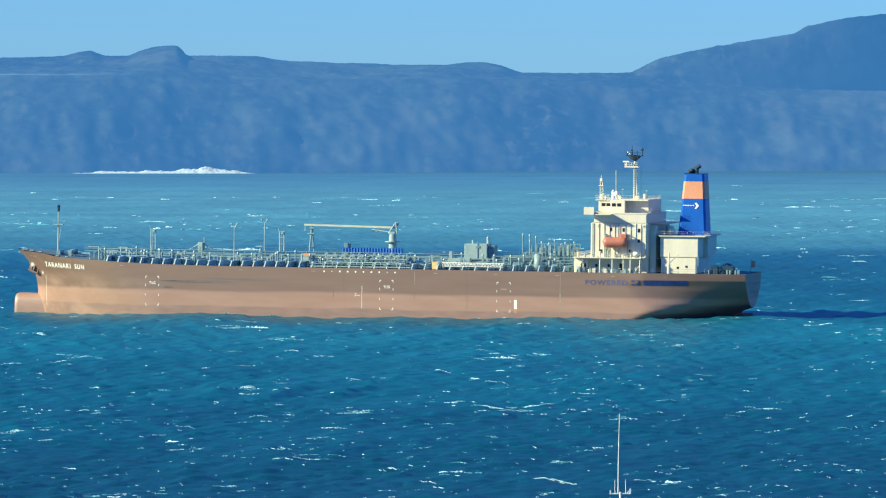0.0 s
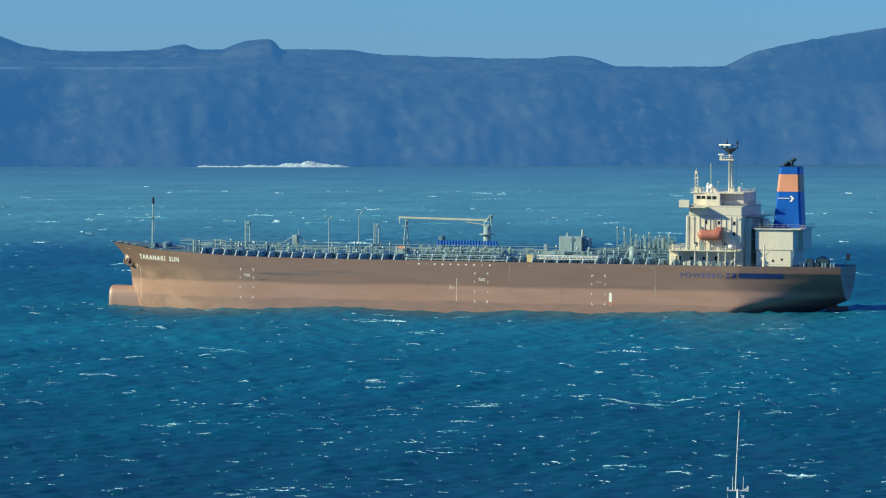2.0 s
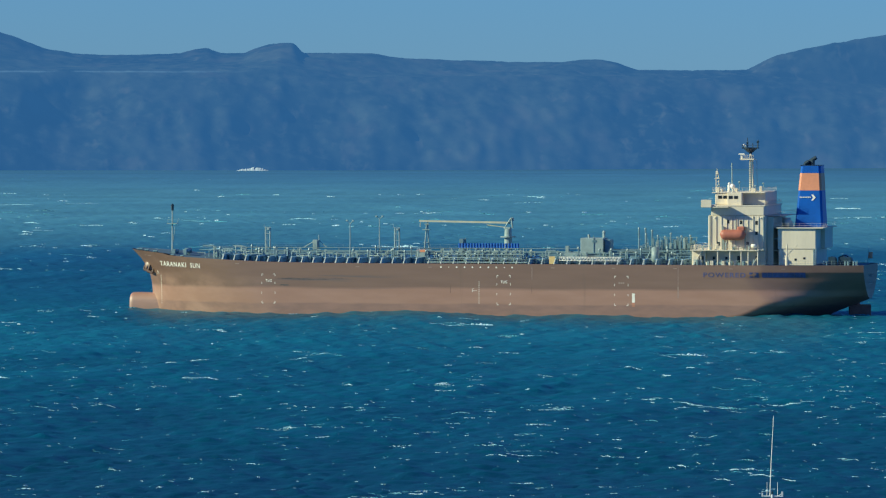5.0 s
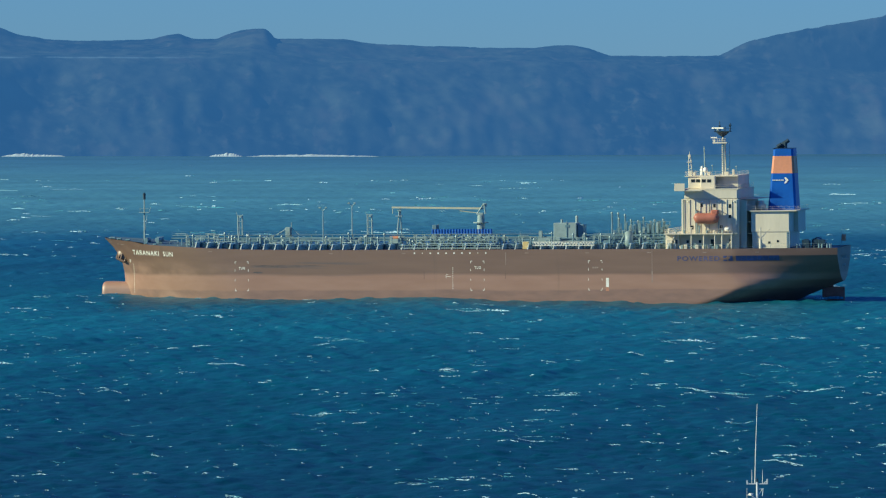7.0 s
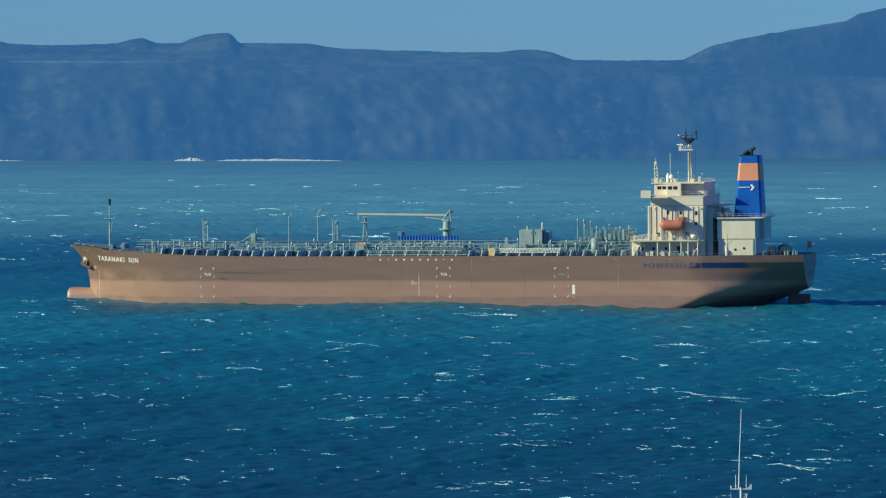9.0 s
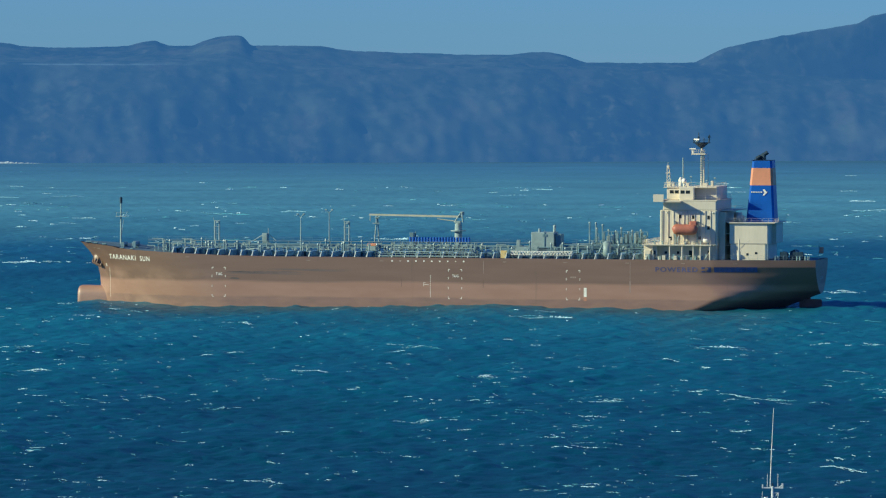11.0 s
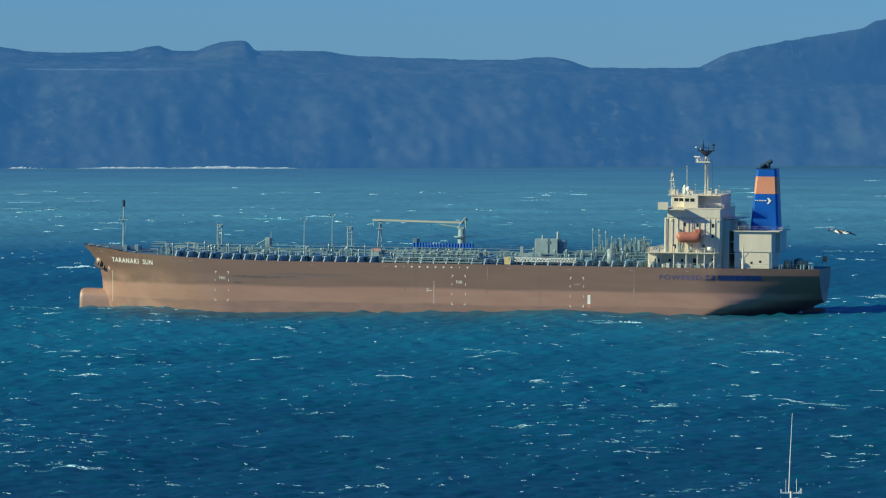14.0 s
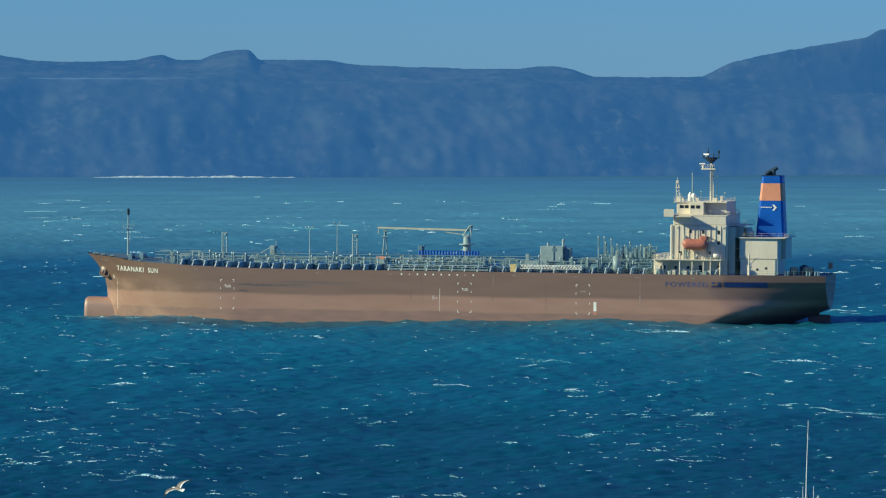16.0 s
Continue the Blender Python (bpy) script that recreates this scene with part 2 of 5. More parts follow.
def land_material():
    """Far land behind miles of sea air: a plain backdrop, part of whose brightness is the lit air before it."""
    m = bpy.data.materials.new("hazy_far_land")
    m.use_nodes = True
    nt = m.node_tree
    N, L = nt.nodes, nt.links
    b = N["Principled BSDF"]
    b.inputs["Roughness"].default_value, b.inputs["Specular IOR Level"].default_value = 1.0, 0.0
    geo = N.new("ShaderNodeNewGeometry")

    def noise_at(stretch, scale, lo, hi):
        mp = N.new("ShaderNodeMapping")
        mp.inputs["Scale"].default_value = stretch
        L.new(geo.outputs["Position"], mp.inputs[0])
        n = N.new("ShaderNodeTexNoise")
        n.inputs["Scale"].default_value, n.inputs["Detail"].default_value = scale, 6
        L.new(mp.outputs[0], n.inputs["Vector"])
        r = N.new("ShaderNodeMapRange")
        r.inputs["From Min"].default_value, r.inputs["From Max"].default_value = lo, hi
        L.new(n.outputs[0], r.inputs[0])
        return r.outputs[0]

    def blend(f, a, c):
        n = N.new("ShaderNodeMix")
        n.data_type = "RGBA"
        L.new(f, n.inputs["Factor"])
        for s, v in (("A", a), ("B", c)):
            if isinstance(v, tuple):
                n.inputs[s].default_value = (*v, 1)
            else:
                L.new(v, n.inputs[s])
        return n.outputs["Result"]

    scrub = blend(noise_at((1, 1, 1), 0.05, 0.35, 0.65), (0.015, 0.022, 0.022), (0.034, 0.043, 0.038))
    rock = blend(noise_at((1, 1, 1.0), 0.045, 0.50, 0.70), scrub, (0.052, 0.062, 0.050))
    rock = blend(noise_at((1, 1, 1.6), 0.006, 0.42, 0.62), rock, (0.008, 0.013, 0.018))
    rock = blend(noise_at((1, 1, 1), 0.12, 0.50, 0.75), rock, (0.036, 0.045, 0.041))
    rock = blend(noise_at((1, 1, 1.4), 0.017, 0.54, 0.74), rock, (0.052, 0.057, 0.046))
    # bare reddish slips and pale rock faces
    rock = blend(noise_at((1.3, 1, 0.8), 0.028, 0.56, 0.76), rock, (0.050, 0.046, 0.042))
    rock = blend(noise_at((1.6, 1, 0.7), 0.065, 0.58, 0.80), rock, (0.062, 0.062, 0.052))
    # a pale track cut along the contour near the cliff top
    sep = N.new("ShaderNodeSeparateXYZ")
    L.new(geo.outputs["Position"], sep.inputs[0])

    def step(src, lo, hi):
        r = N.new("ShaderNodeMapRange")
        r.inputs["From Min"].default_value, r.inputs["From Max"].default_value = lo, hi
        L.new(src, r.inputs[0])
        return r.outputs[0]

    def times(a, c):
        n = N.new("ShaderNodeMath")
        n.operation = "MULTIPLY"
        L.new(a, n.inputs[0])
        L.new(c, n.inputs[1])
        return n.outputs[0]

    wander = N.new("ShaderNodeMath")
    wander.operation = "MULTIPLY_ADD"
    wander.inputs[1].default_value = 2.2
    L.new(noise_at((1, 1, 0.2), 0.02, 0.2, 0.8), wander.inputs[0])
    L.new(sep.outputs["Z"], wander.inputs[2])
    line = times(step(wander.outputs[0], 65.9, 66.5), step(wander.outputs[0], 67.4, 66.8))
    line = times(line, step(sep.outputs["X"], -165.0, -215.0))
    line = times(line, noise_at((1, 1, 1), 0.05, 0.38, 0.52))
    rock = blend(line, rock, (0.09, 0.125, 0.135))
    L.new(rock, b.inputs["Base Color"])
    # blue haze of the air before the land, put in as a glow
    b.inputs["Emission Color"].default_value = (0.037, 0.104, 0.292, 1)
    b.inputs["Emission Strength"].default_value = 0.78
    return m


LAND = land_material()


# ---- mesh helpers ----
def part(name, bm, material, parent, label="", smooth=False):
    """Links a bmesh as one mesh object under a thing or a part."""
    me = bpy.data.meshes.new(name)
    bm.to_mesh(me)
    bm.free()
    me.materials.append(material)
    if smooth:
        me.polygons.foreach_set("use_smooth", [True] * len(me.polygons))
    ob = new(name, me)
    ob.parent = parent
    return tagged(ob, label)


def again(ob, at):
    """Another piece on the same mesh, moved by at."""
    o = new(ob.name.split(".")[0], ob.data)
    o.parent = ob.parent
    o.location = ob.location + Vector(at)
    return o


def box(bm, lo, hi, bevel=0.0):
    r = bmesh.ops.create_cube(bm, size=1)
    lo, hi = Vector(lo), Vector(hi)
    for v in r["verts"]:
        v.co = Vector(((lo[i] + hi[i]) / 2 + v.co[i] * (hi[i] - lo[i]) for i in range(3)))
    if bevel:
        es = list({e for v in r["verts"] for e in v.link_edges})
        bmesh.ops.bevel(bm, geom=es, offset=bevel, segments=1, affect="EDGES")
    return r["verts"]


def rod(bm, a, b, r, r2=None, n=8):
    a, b = Vector(a), Vector(b)
    d = b - a
    q = d.to_track_quat("Z", "Y").to_matrix().to_4x4()
    bmesh.ops.create_cone(bm, cap_ends=True, segments=n, radius1=r, radius2=r if r2 is None else r2, depth=d.length,
                          matrix=Matrix.Translation((a + b) / 2) @ q)


def ball(bm, at, r, sub=2):
    r = (r, r, r) if isinstance(r, (int, float)) else r
    bmesh.ops.create_icosphere(bm, subdivisions=sub, radius=1, matrix=Matrix.Translation(at) @ Matrix.Diagonal((*r, 1)))


def shape(*calls):
    """A bmesh out of (function, arguments...) calls."""
    bm = bmesh.new()
    for fn, *args in calls:
        fn(bm, *args)
    return bm


def grid_mesh(name, verts, faces):
    me = bpy.data.meshes.new(name)
    me.vertices.add(len(verts))
    me.vertices.foreach_set("co", np.asarray(verts, dtype=np.float32).ravel())
    f = np.asarray(faces, dtype=np.int32)
    me.loops.add(f.size)
    me.loops.foreach_set("vertex_index", f.ravel())
    me.polygons.add(len(f))
    me.polygons.foreach_set("loop_start", np.arange(0, f.size, f.shape[1], dtype=np.int32))
    me.polygons.foreach_set("loop_total", np.full(len(f), f.shape[1], dtype=np.int32))
    me.update(calc_edges=True)
    me.validate()
    return me


def quads(nu, nv):
    i, j = np.meshgrid(np.arange(nu - 1), np.arange(nv - 1), indexing="ij")
    a = (i * nv + j).ravel()
    return np.stack((a, a + nv, a + nv + 1, a + 1), 1)


# ---- the sea: a still bed of water, and two trains of wind waves that run through one another ----
rng = np.random.RandomState(4)


def wave_field(seed, heading, spread, waves, lo, hi, height):
    """Sums of sine waves; returns a function of x and y."""
    r = np.random.RandomState(seed)
    lam = lo * (hi / lo) ** r.rand(waves)
    ang = radians(heading) + radians(spread) * r.randn(waves)
    k = 2 * np.pi / lam
    amp = lam ** 0.8
    amp *= height / np.sqrt((amp ** 2).sum() / 2)
    ph = r.rand(waves) * 2 * np.pi

    def h(x, y):
        z = np.zeros_like(x)
        for kk, an, am, p in zip(k, ang, amp, ph):
            z += am * np.sin(kk * (np.cos(an) * x + np.sin(an) * y) + p)
        return z
    return h


def chop(seed, heading):
    swell = wave_field(seed, heading, 16, 12, 38, 125, 0.34)
    sea = wave_field(seed + 1, heading, 40, 34, 2.6, 12, 0.12)

    def h(x, y):
        s = swell(x, y)
        c = sea(x, y)
        return s + c + 0.9 * np.maximum(c, 0) ** 2 + 0.12 * np.maximum(s, 0) ** 2
    return h


def foam_ribbon(r, x, y, half, tall, lean):
    """A ragged, broken ridge of white water lying along a crest; its corners stand over the water's level."""
    n = int(min(30, max(5, 5 + half * 7)))
    t = np.linspace(-1, 1, n)
    peak = r.rand() * 1.2 - 0.6
    body = np.clip(1 - np.abs(t), 0, 1) ** 0.6 * (0.30 + 0.70 * np.exp(-((t - peak) / 0.38) ** 2))
    rag = np.clip(1.25 * r.rand(n) - 0.05, 0.02, 1) * (0.35 + 0.65 * np.repeat(r.rand(n // 2 + 1), 2)[:n])
    h = np.where((r.rand(n) < 0.12) & (half > 0.5), -0.14, tall * body * rag)
    bx = x + t * half + r.randn(n) * half * 0.25 / n
    by = y + lean * t * half + 0.25 * r.randn(n)
    wide = 0.10 + 0.7 * tall + 0.10 * r.rand(n)
    o = np.zeros(n)
    rows = [np.column_stack((bx, by - wide, o - 0.45)), np.column_stack((bx - 0.1 * h, by - 0.25 * wide, 0.75 * h)), np.column_stack((bx, by, h)), np.column_stack((bx, by + wide, o - 0.5))]
    q = quads(4, n)
    return np.concatenate(rows), np.concatenate((q[:, [0, 1, 2]], q[:, [0, 2, 3]]))


def wave_sheet(name, field, drift, level, seed, clumps):
    """One train of waves over the strait, wide enough for the way it runs, with its foam."""
    d = [640.0]
    while d[-1] < 4060:
        d.append(d[-1] + min(7.0, max(1.1, 0.5 * d[-1] ** 2 / 600000)))
    d = np.array(d)
    cols = 380
    u = np.linspace(-1, 1, cols)
    half = 0.086 * d + 45
    X = u[None, :] * half[:, None] - drift / 2
    Y = np.repeat(d[:, None], cols, 1)
    Z = field(X, Y) * np.clip(1 - (Y - 1800) / 2500, 0.35, 1) + level
    edge = np.clip((4060 - Y) / 250, 0, 1)
    Z = Z * edge
    me = grid_mesh(name, np.stack((X, Y, Z), 2).reshape(-1, 3), quads(len(d), cols)[:, ::-1])
    me.polygons.foreach_set("use_smooth", np.ones(len(me.polygons), dtype=bool))
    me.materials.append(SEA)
    ob = tagged(new(name, me), "blue-green wind-blown sea water with short steep waves", "water", "wave trains", "structure")
    # foam: whitecaps on the crests, streaks and flecks between them
    r = np.random.RandomState(seed)
    px = r.rand(clumps * 10)
    depth = 55 * 10920 / (162 + 620 * px ** 0.92)
    x = (r.rand(len(px)) * 2 - 1) * (0.084 * depth + 42) - drift / 2
    hz = field(x, depth) - 3.0 * (depth > 3150) * r.rand(len(px)) - 0.8 * (np.sin(depth / 95.0 + x / 260.0) < -0.2) * (depth > 1600)
    keep = np.argsort(-(hz + 0.9 * r.randn(len(px))))[:clumps]

    vs, fs, at = [], [], 0
    for i in keep:
        far = min(4.0, max(0.5, 0.75 * (depth[i] / 1000.0) ** 1.5))
        kind, lean = r.rand(), min(0.2, -0.45 + 0.5 * r.randn())
        if kind < 0.66:
            bits = [(0, 0, 0.16 + 0.42 * r.rand() ** 2, 0.05 + 0.08 * r.rand() ** 2)]
        elif kind < 0.945:
            bits = [(0, 0, 0.5 + 2.2 * r.rand() ** 2.5, 0.045 + 0.045 * r.rand())]
        else:
            big = r.rand() ** 3.5
            half, tall = 0.8 + 2.8 * big, 0.16 + 0.55 * big
            bits = [(0, 0, half, tall)]
            bits += [(half * 0.45 * r.randn(), -1.0 * r.rand(), half * (0.25 + 0.4 * r.rand()), tall * (0.3 + 0.5 * r.rand())) for _ in range(3)]
            bits += [(half * 0.8 * r.randn() - half, 2.5 * r.randn(), half * (0.4 + 0.7 * r.rand()), 0.05) for _ in range(3)]
            far = min(max(far, 0.8), 1.5)
        for dx, dy, half, tall in bits:
            v, f = foam_ribbon(r, x[i] + dx * far, depth[i] + dy, half * far, tall * far, lean)
            vs.append(v)
            fs.append(f + at)
            at += len(v)
    vs = np.concatenate(vs)
    bx, by = vs[:, 0], vs[:, 1]
    vs[:, 2] += (field(bx, by) * np.clip(1 - (by - 1800) / 2500, 0.35, 1) + level) * np.clip((4060 - by) / 250, 0, 1) + 0.05 + 0.12 * np.clip((by - 1300) / 1200, 0, 1)
    fm = grid_mesh("sea_foam", vs, np.concatenate(fs))
    fm.materials.append(FOAM)
    foam = tagged(new("sea_foam", fm), "white broken foam of whitecaps on the crests", kind="stuff")
    foam.parent = ob
    return ob


def still_water():
    xs = np.array([-4500, -1500, -600, 0, 600, 1500, 4500], dtype=float)
    ys = np.array([-1500, 300, 1200, 2400, 3600, 4190, 4990], dtype=float)
    X, Y = np.meshgrid(xs, ys, indexing="ij")
    me = grid_mesh("water", np.stack((X, Y, X * 0 - 1.25), 2).reshape(-1, 3), quads(len(xs), len(ys)))
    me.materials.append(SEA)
    return tagged(new("water", me), "deep blue-green sea filling the strait to the far shore", "water", kind="structure")


still_water()
DRIFT_A, DRIFT_B = 80.0, 46.0
waves_a = wave_sheet("water", chop(11, 4), DRIFT_A, 0.15, 5, 2050)
waves_b = wave_sheet("water", chop(23, -14), DRIFT_B, 0.10, 6, 1500)


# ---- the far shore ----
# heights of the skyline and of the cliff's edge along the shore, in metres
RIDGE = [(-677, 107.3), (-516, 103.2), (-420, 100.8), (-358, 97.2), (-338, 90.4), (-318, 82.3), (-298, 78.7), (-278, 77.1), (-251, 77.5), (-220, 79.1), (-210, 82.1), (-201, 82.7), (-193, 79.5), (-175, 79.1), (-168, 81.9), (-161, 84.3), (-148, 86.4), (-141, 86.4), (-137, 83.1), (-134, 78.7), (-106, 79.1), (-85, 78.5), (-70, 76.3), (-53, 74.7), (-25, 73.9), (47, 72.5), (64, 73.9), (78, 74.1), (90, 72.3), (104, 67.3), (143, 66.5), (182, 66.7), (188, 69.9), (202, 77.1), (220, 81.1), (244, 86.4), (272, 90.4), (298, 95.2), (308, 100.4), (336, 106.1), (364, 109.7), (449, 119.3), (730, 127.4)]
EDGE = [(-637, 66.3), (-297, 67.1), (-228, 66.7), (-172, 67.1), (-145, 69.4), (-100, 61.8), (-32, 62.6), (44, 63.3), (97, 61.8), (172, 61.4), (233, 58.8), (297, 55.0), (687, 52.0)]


def far_shore():
    nx = 620
    tan = np.linspace(-0.141, 0.139, nx)
    a = tan * 10920
    fine = wave_field(31, 0, 120, 40, 9, 120, 1.0)
    rough = wave_field(37, 10, 120, 24, 40, 260, 1.0)
    shore = 4090 + 0.33 * np.maximum(tan * 3950 + 284, -100) + 3 * rough(tan * 3950, a * 0) + 0.6 * fine(tan * 3950, a * 0)
    rows = []
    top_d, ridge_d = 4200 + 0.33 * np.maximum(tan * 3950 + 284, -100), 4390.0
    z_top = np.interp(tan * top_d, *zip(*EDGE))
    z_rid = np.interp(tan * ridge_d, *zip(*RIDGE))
    steps = [("cliff", s) for s in np.linspace(0, 1, 46)] + [("slope", s) for s in np.linspace(0.04, 1, 26)] + [("back", s) for s in (0.2, 0.5, 1.0)]
    for kind, s in steps:
        if kind == "cliff":
            prof = 0.10 * s + 0.90 * (1 - (1 - s) ** 1.45)
            dd = shore + (top_d - shore) * s
            z = -3 + (z_top + 3) * prof
            gully = rough(tan * 4000 + 40 + z * 0.8, z * 1.6 + 300) * 4.2 + fine(tan * 4000 + z * 0.35, z * 0.9) * 2.1 + rough(tan * 9000 + z * 0.3, z * 0.5) * 2.0
            dd = dd + gully * np.sin(math.pi * min(1, s * 0.93 + 0.07))
        elif kind == "slope":
            dd = top_d + (ridge_d - top_d) * s + 0 * a
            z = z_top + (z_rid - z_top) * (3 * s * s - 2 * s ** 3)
            z = z + (fine(tan * dd, dd) * 0.5 + rough(tan * dd, dd) * 1.2) * math.sin(math.pi * s) * 0.8
        else:
            dd = ridge_d + 270 * s + 0 * a
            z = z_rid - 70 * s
        if kind != "back":
            z = z + 0.25 * fine(tan * dd * 3, dd * 3)
        rows.append(np.column_stack((tan * dd, dd, z)))
    me = grid_mesh("backdrop", np.concatenate(rows), quads(len(rows), nx)[:, ::-1])
    me.polygons.foreach_set("use_smooth", np.ones(len(me.polygons), dtype=bool))
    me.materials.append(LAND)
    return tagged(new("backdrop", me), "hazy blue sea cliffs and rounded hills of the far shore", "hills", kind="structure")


far_shore()


# ---- the tanker: x runs aft, y to starboard, z up from the waterline; it lies with its port side to the viewer ----
ship = tagged(new("oil_tanker"), "brown-hulled oil tanker in ballast, riding high at anchor", "ship")
DECK_Z = [(-94, 15.2), (-81.1, 14.05), (-79.6, 13.6), (-75.3, 13.2), (-67.7, 12.8), (-62, 12.5), (-54, 12.2), (-40, 12.0), (95, 12.0)]


def deck_z(x):
    return float(np.interp(x, *zip(*DECK_Z)))


def half_breadth(x, z):
    """The hull's half breadth at x and height z (arrays)."""
    z = np.clip(z, -7.0, 15.0)
    stem = np.interp(z, (-7, -3, 0, 4, 6.4, 9.5, 12.5, 15), (-84, -87, -87.8, -88.1, -88.3, -89.0, -91.0, -93.4))
    full = np.interp(z, (-7, 0, 6, 12, 15), (-48, -52, -56, -60, -62))
    p = np.interp(z, (-7, 0, 6, 12, 15), (1.75, 1.85, 2.0, 2.3, 2.4))
    q = np.interp(z, (-7, 0, 6, 12, 15), (0.85, 0.75, 0.68, 0.62, 0.60))
    u = np.clip((full - x) / (full - stem), 0, 1)
    fore = (1 - u ** p) ** q
    # the run aft: wall-sided under the deck, flaring in below a knuckle to an upright, rounded transom
    start = np.interp(z, (-7, 0, 3, 4.5, 6, 9, 10.3, 12), (38, 61, 67, 66, 64, 62, 66, 66))
    last = np.interp(z, (-7, -2, 0.4, 2, 3.4, 3.8), (70, 77, 81.5, 85.5, 89.2, 90.2))
    end = np.interp(z, (-7, 0.4, 3.4, 3.8, 4.5, 6, 7.9, 9, 10.3, 12), (0.0, 0.02, 0.03, 0.09, 0.26, 0.43, 0.575, 0.64, 0.695, 0.715))
    v = np.clip((x - start) / (last - start), 0, 1)
    aft = 1 - (1 - end) * v ** np.interp(z, (-7, 3, 6, 9, 10.3), (1.8, 1.6, 1.45, 1.25, 1.12))
    bilge = np.interp(z, (-7, -6.2, -4.5, -2), (0.86, 0.95, 0.99, 1.0))
    return 16.1 * fore * aft * bilge, stem, last


def hull():
    zs = np.concatenate((np.linspace(-7, 0.4, 9), [1.2, 2.0, 2.7, 3.4], np.linspace(3.8, 9.8, 17), [10.15, 10.3, 10.45, 10.9, 11.4, 12.0]))
    us = np.linspace(0, 1, 190)
    us = us + 0.045 * np.sin(2 * np.pi * us) * -1
    bm = bmesh.new()
    side = []
    for sgn in (-1, 1):
        cols = []
        for u in us:
            col = []
            for k, z in enumerate(zs):
                _, stem, last = half_breadth(np.array(0.0), np.array(z))
                x = float(stem + (last - stem) * u)
                zz = z
                if z > 9.0:
                    zz = z + (deck_z(x) - 12.0) * (z - 9.0) / 3.0
                    _, stem, last = half_breadth(np.array(0.0), np.array(zz))
                    x = float(stem + (last - stem) * u)
                b, _, _ = half_breadth(np.array(x), np.array(zz))
                col.append(bm.verts.new((x, sgn * float(b), zz)))
            cols.append(col)
        side.append(cols)
    for s, cols in enumerate(side):
        for a, b in zip(cols, cols[1:]):
            for k in range(len(zs) - 1):
                f = (a[k], b[k], b[k + 1], a[k + 1])
                bm.faces.new(f if s == 0 else f[::-1])
    P, S = side
    for k in range(len(zs) - 1):
        bm.faces.new((P[-1][k], S[-1][k], S[-1][k + 1], P[-1][k + 1]))
        bm.faces.new((S[0][k], P[0][k], P[0][k + 1], S[0][k + 1]))
    for i in range(len(us) - 1):
        bm.faces.new((P[i][0], S[i][0], S[i + 1][0], P[i + 1][0]))
    bmesh.ops.remove_doubles(bm, verts=bm.verts, dist=0.002)
    # bulbous bow: a blunt nose that stands proud of the water
    n, m = 26, 24
    rings = []
    for i in range(n + 1):
        s = i / n
        x = -93.6 + 15.6 * s ** 1.7
        r = (1 - (1 - min(1, s * 3.2)) ** 4.5) ** 0.5
        drop = 0.5 * max(0, s - 0.35)
        ring = []
        for j in range(m):
            t = 2 * math.pi * j / m
            cy, cz = math.cos(t), math.sin(t)
            k = (abs(cy) ** 3.4 + abs(cz) ** 3.4) ** (-1 / 3.4)
            ring.append(bm.verts.new((x, 3.0 * r * cy * k, 0.45 - drop + 3.65 * r * cz * k)))
        rings.append(ring)
    for a, b in zip(rings, rings[1:]):
        for j in range(m):
            bm.faces.new((a[j], a[(j + 1) % m], b[(j + 1) % m], b[j]))
    bmesh.ops.remove_doubles(bm, verts=bm.verts, dist=0.002)
    bmesh.ops.recalc_face_normals(bm, faces=bm.faces)
    ob = part("hull", bm, HULL, ship, "brown topsides over paler red-brown boot-topping, scuffed and streaked")
    ob.data.polygons.foreach_set("use_smooth", [True] * len(ob.data.polygons))
    ob.data.set_sharp_from_angle(angle=radians(35))
    return ob


def skin(x, z, off=0.018):
    """A place just off the port side."""
    off = off if -55 < x < 50 else off + 0.025
    b, _, _ = half_breadth(np.array(float(x)), np.array(float(z)))
    return Vector((x, -float(b) - off, z))


def patch(bm, x0, x1, z0, z1, nx=1):
    """A thin painted plate that follows the port side."""
    for i in range(nx):
        a, b = x0 + (x1 - x0) * i / nx, x0 + (x1 - x0) * (i + 1) / nx
        bm.faces.new([bm.verts.new(skin(x, z)) for x, z in ((a, z0), (b, z0), (b, z1), (a, z1))])


def lettering(name, text, x, z, height, width, material, parent, label, slope=0.0):
    """Painted letters on the port side, fitted to a width."""
    cu = bpy.data.curves.new(name, "FONT")
    cu.body, cu.size, cu.space_character, cu.offset = text, 1.0, 1.2, 0.022
    tmp = bpy.data.objects.new(name, cu)
    scene.collection.objects.link(tmp)
    bpy.context.view_layer.update()
    me = bpy.data.meshes.new_from_object(tmp.evaluated_get(bpy.context.evaluated_depsgraph_get()))
    bpy.data.objects.remove(tmp)
    bm = bmesh.new()
    bm.from_mesh(me)
    bpy.data.meshes.remove(me)
    bmesh.ops.triangulate(bm, faces=bm.faces)
    bmesh.ops.subdivide_edges(bm, edges=[e for e in bm.edges if e.calc_length() > 0.5], cuts=1)
    lo = min(v.co.x for v in bm.verts)
    hi = max(v.co.x for v in bm.verts)
    top = max(v.co.y for v in bm.verts)
    for v in bm.verts:
        xx = x + (v.co.x - lo) / (hi - lo) * width
        v.co = skin(xx, z + v.co.y / top * height + slope * (xx - x), 0.02)
    return part(name, bm, material, parent, label)


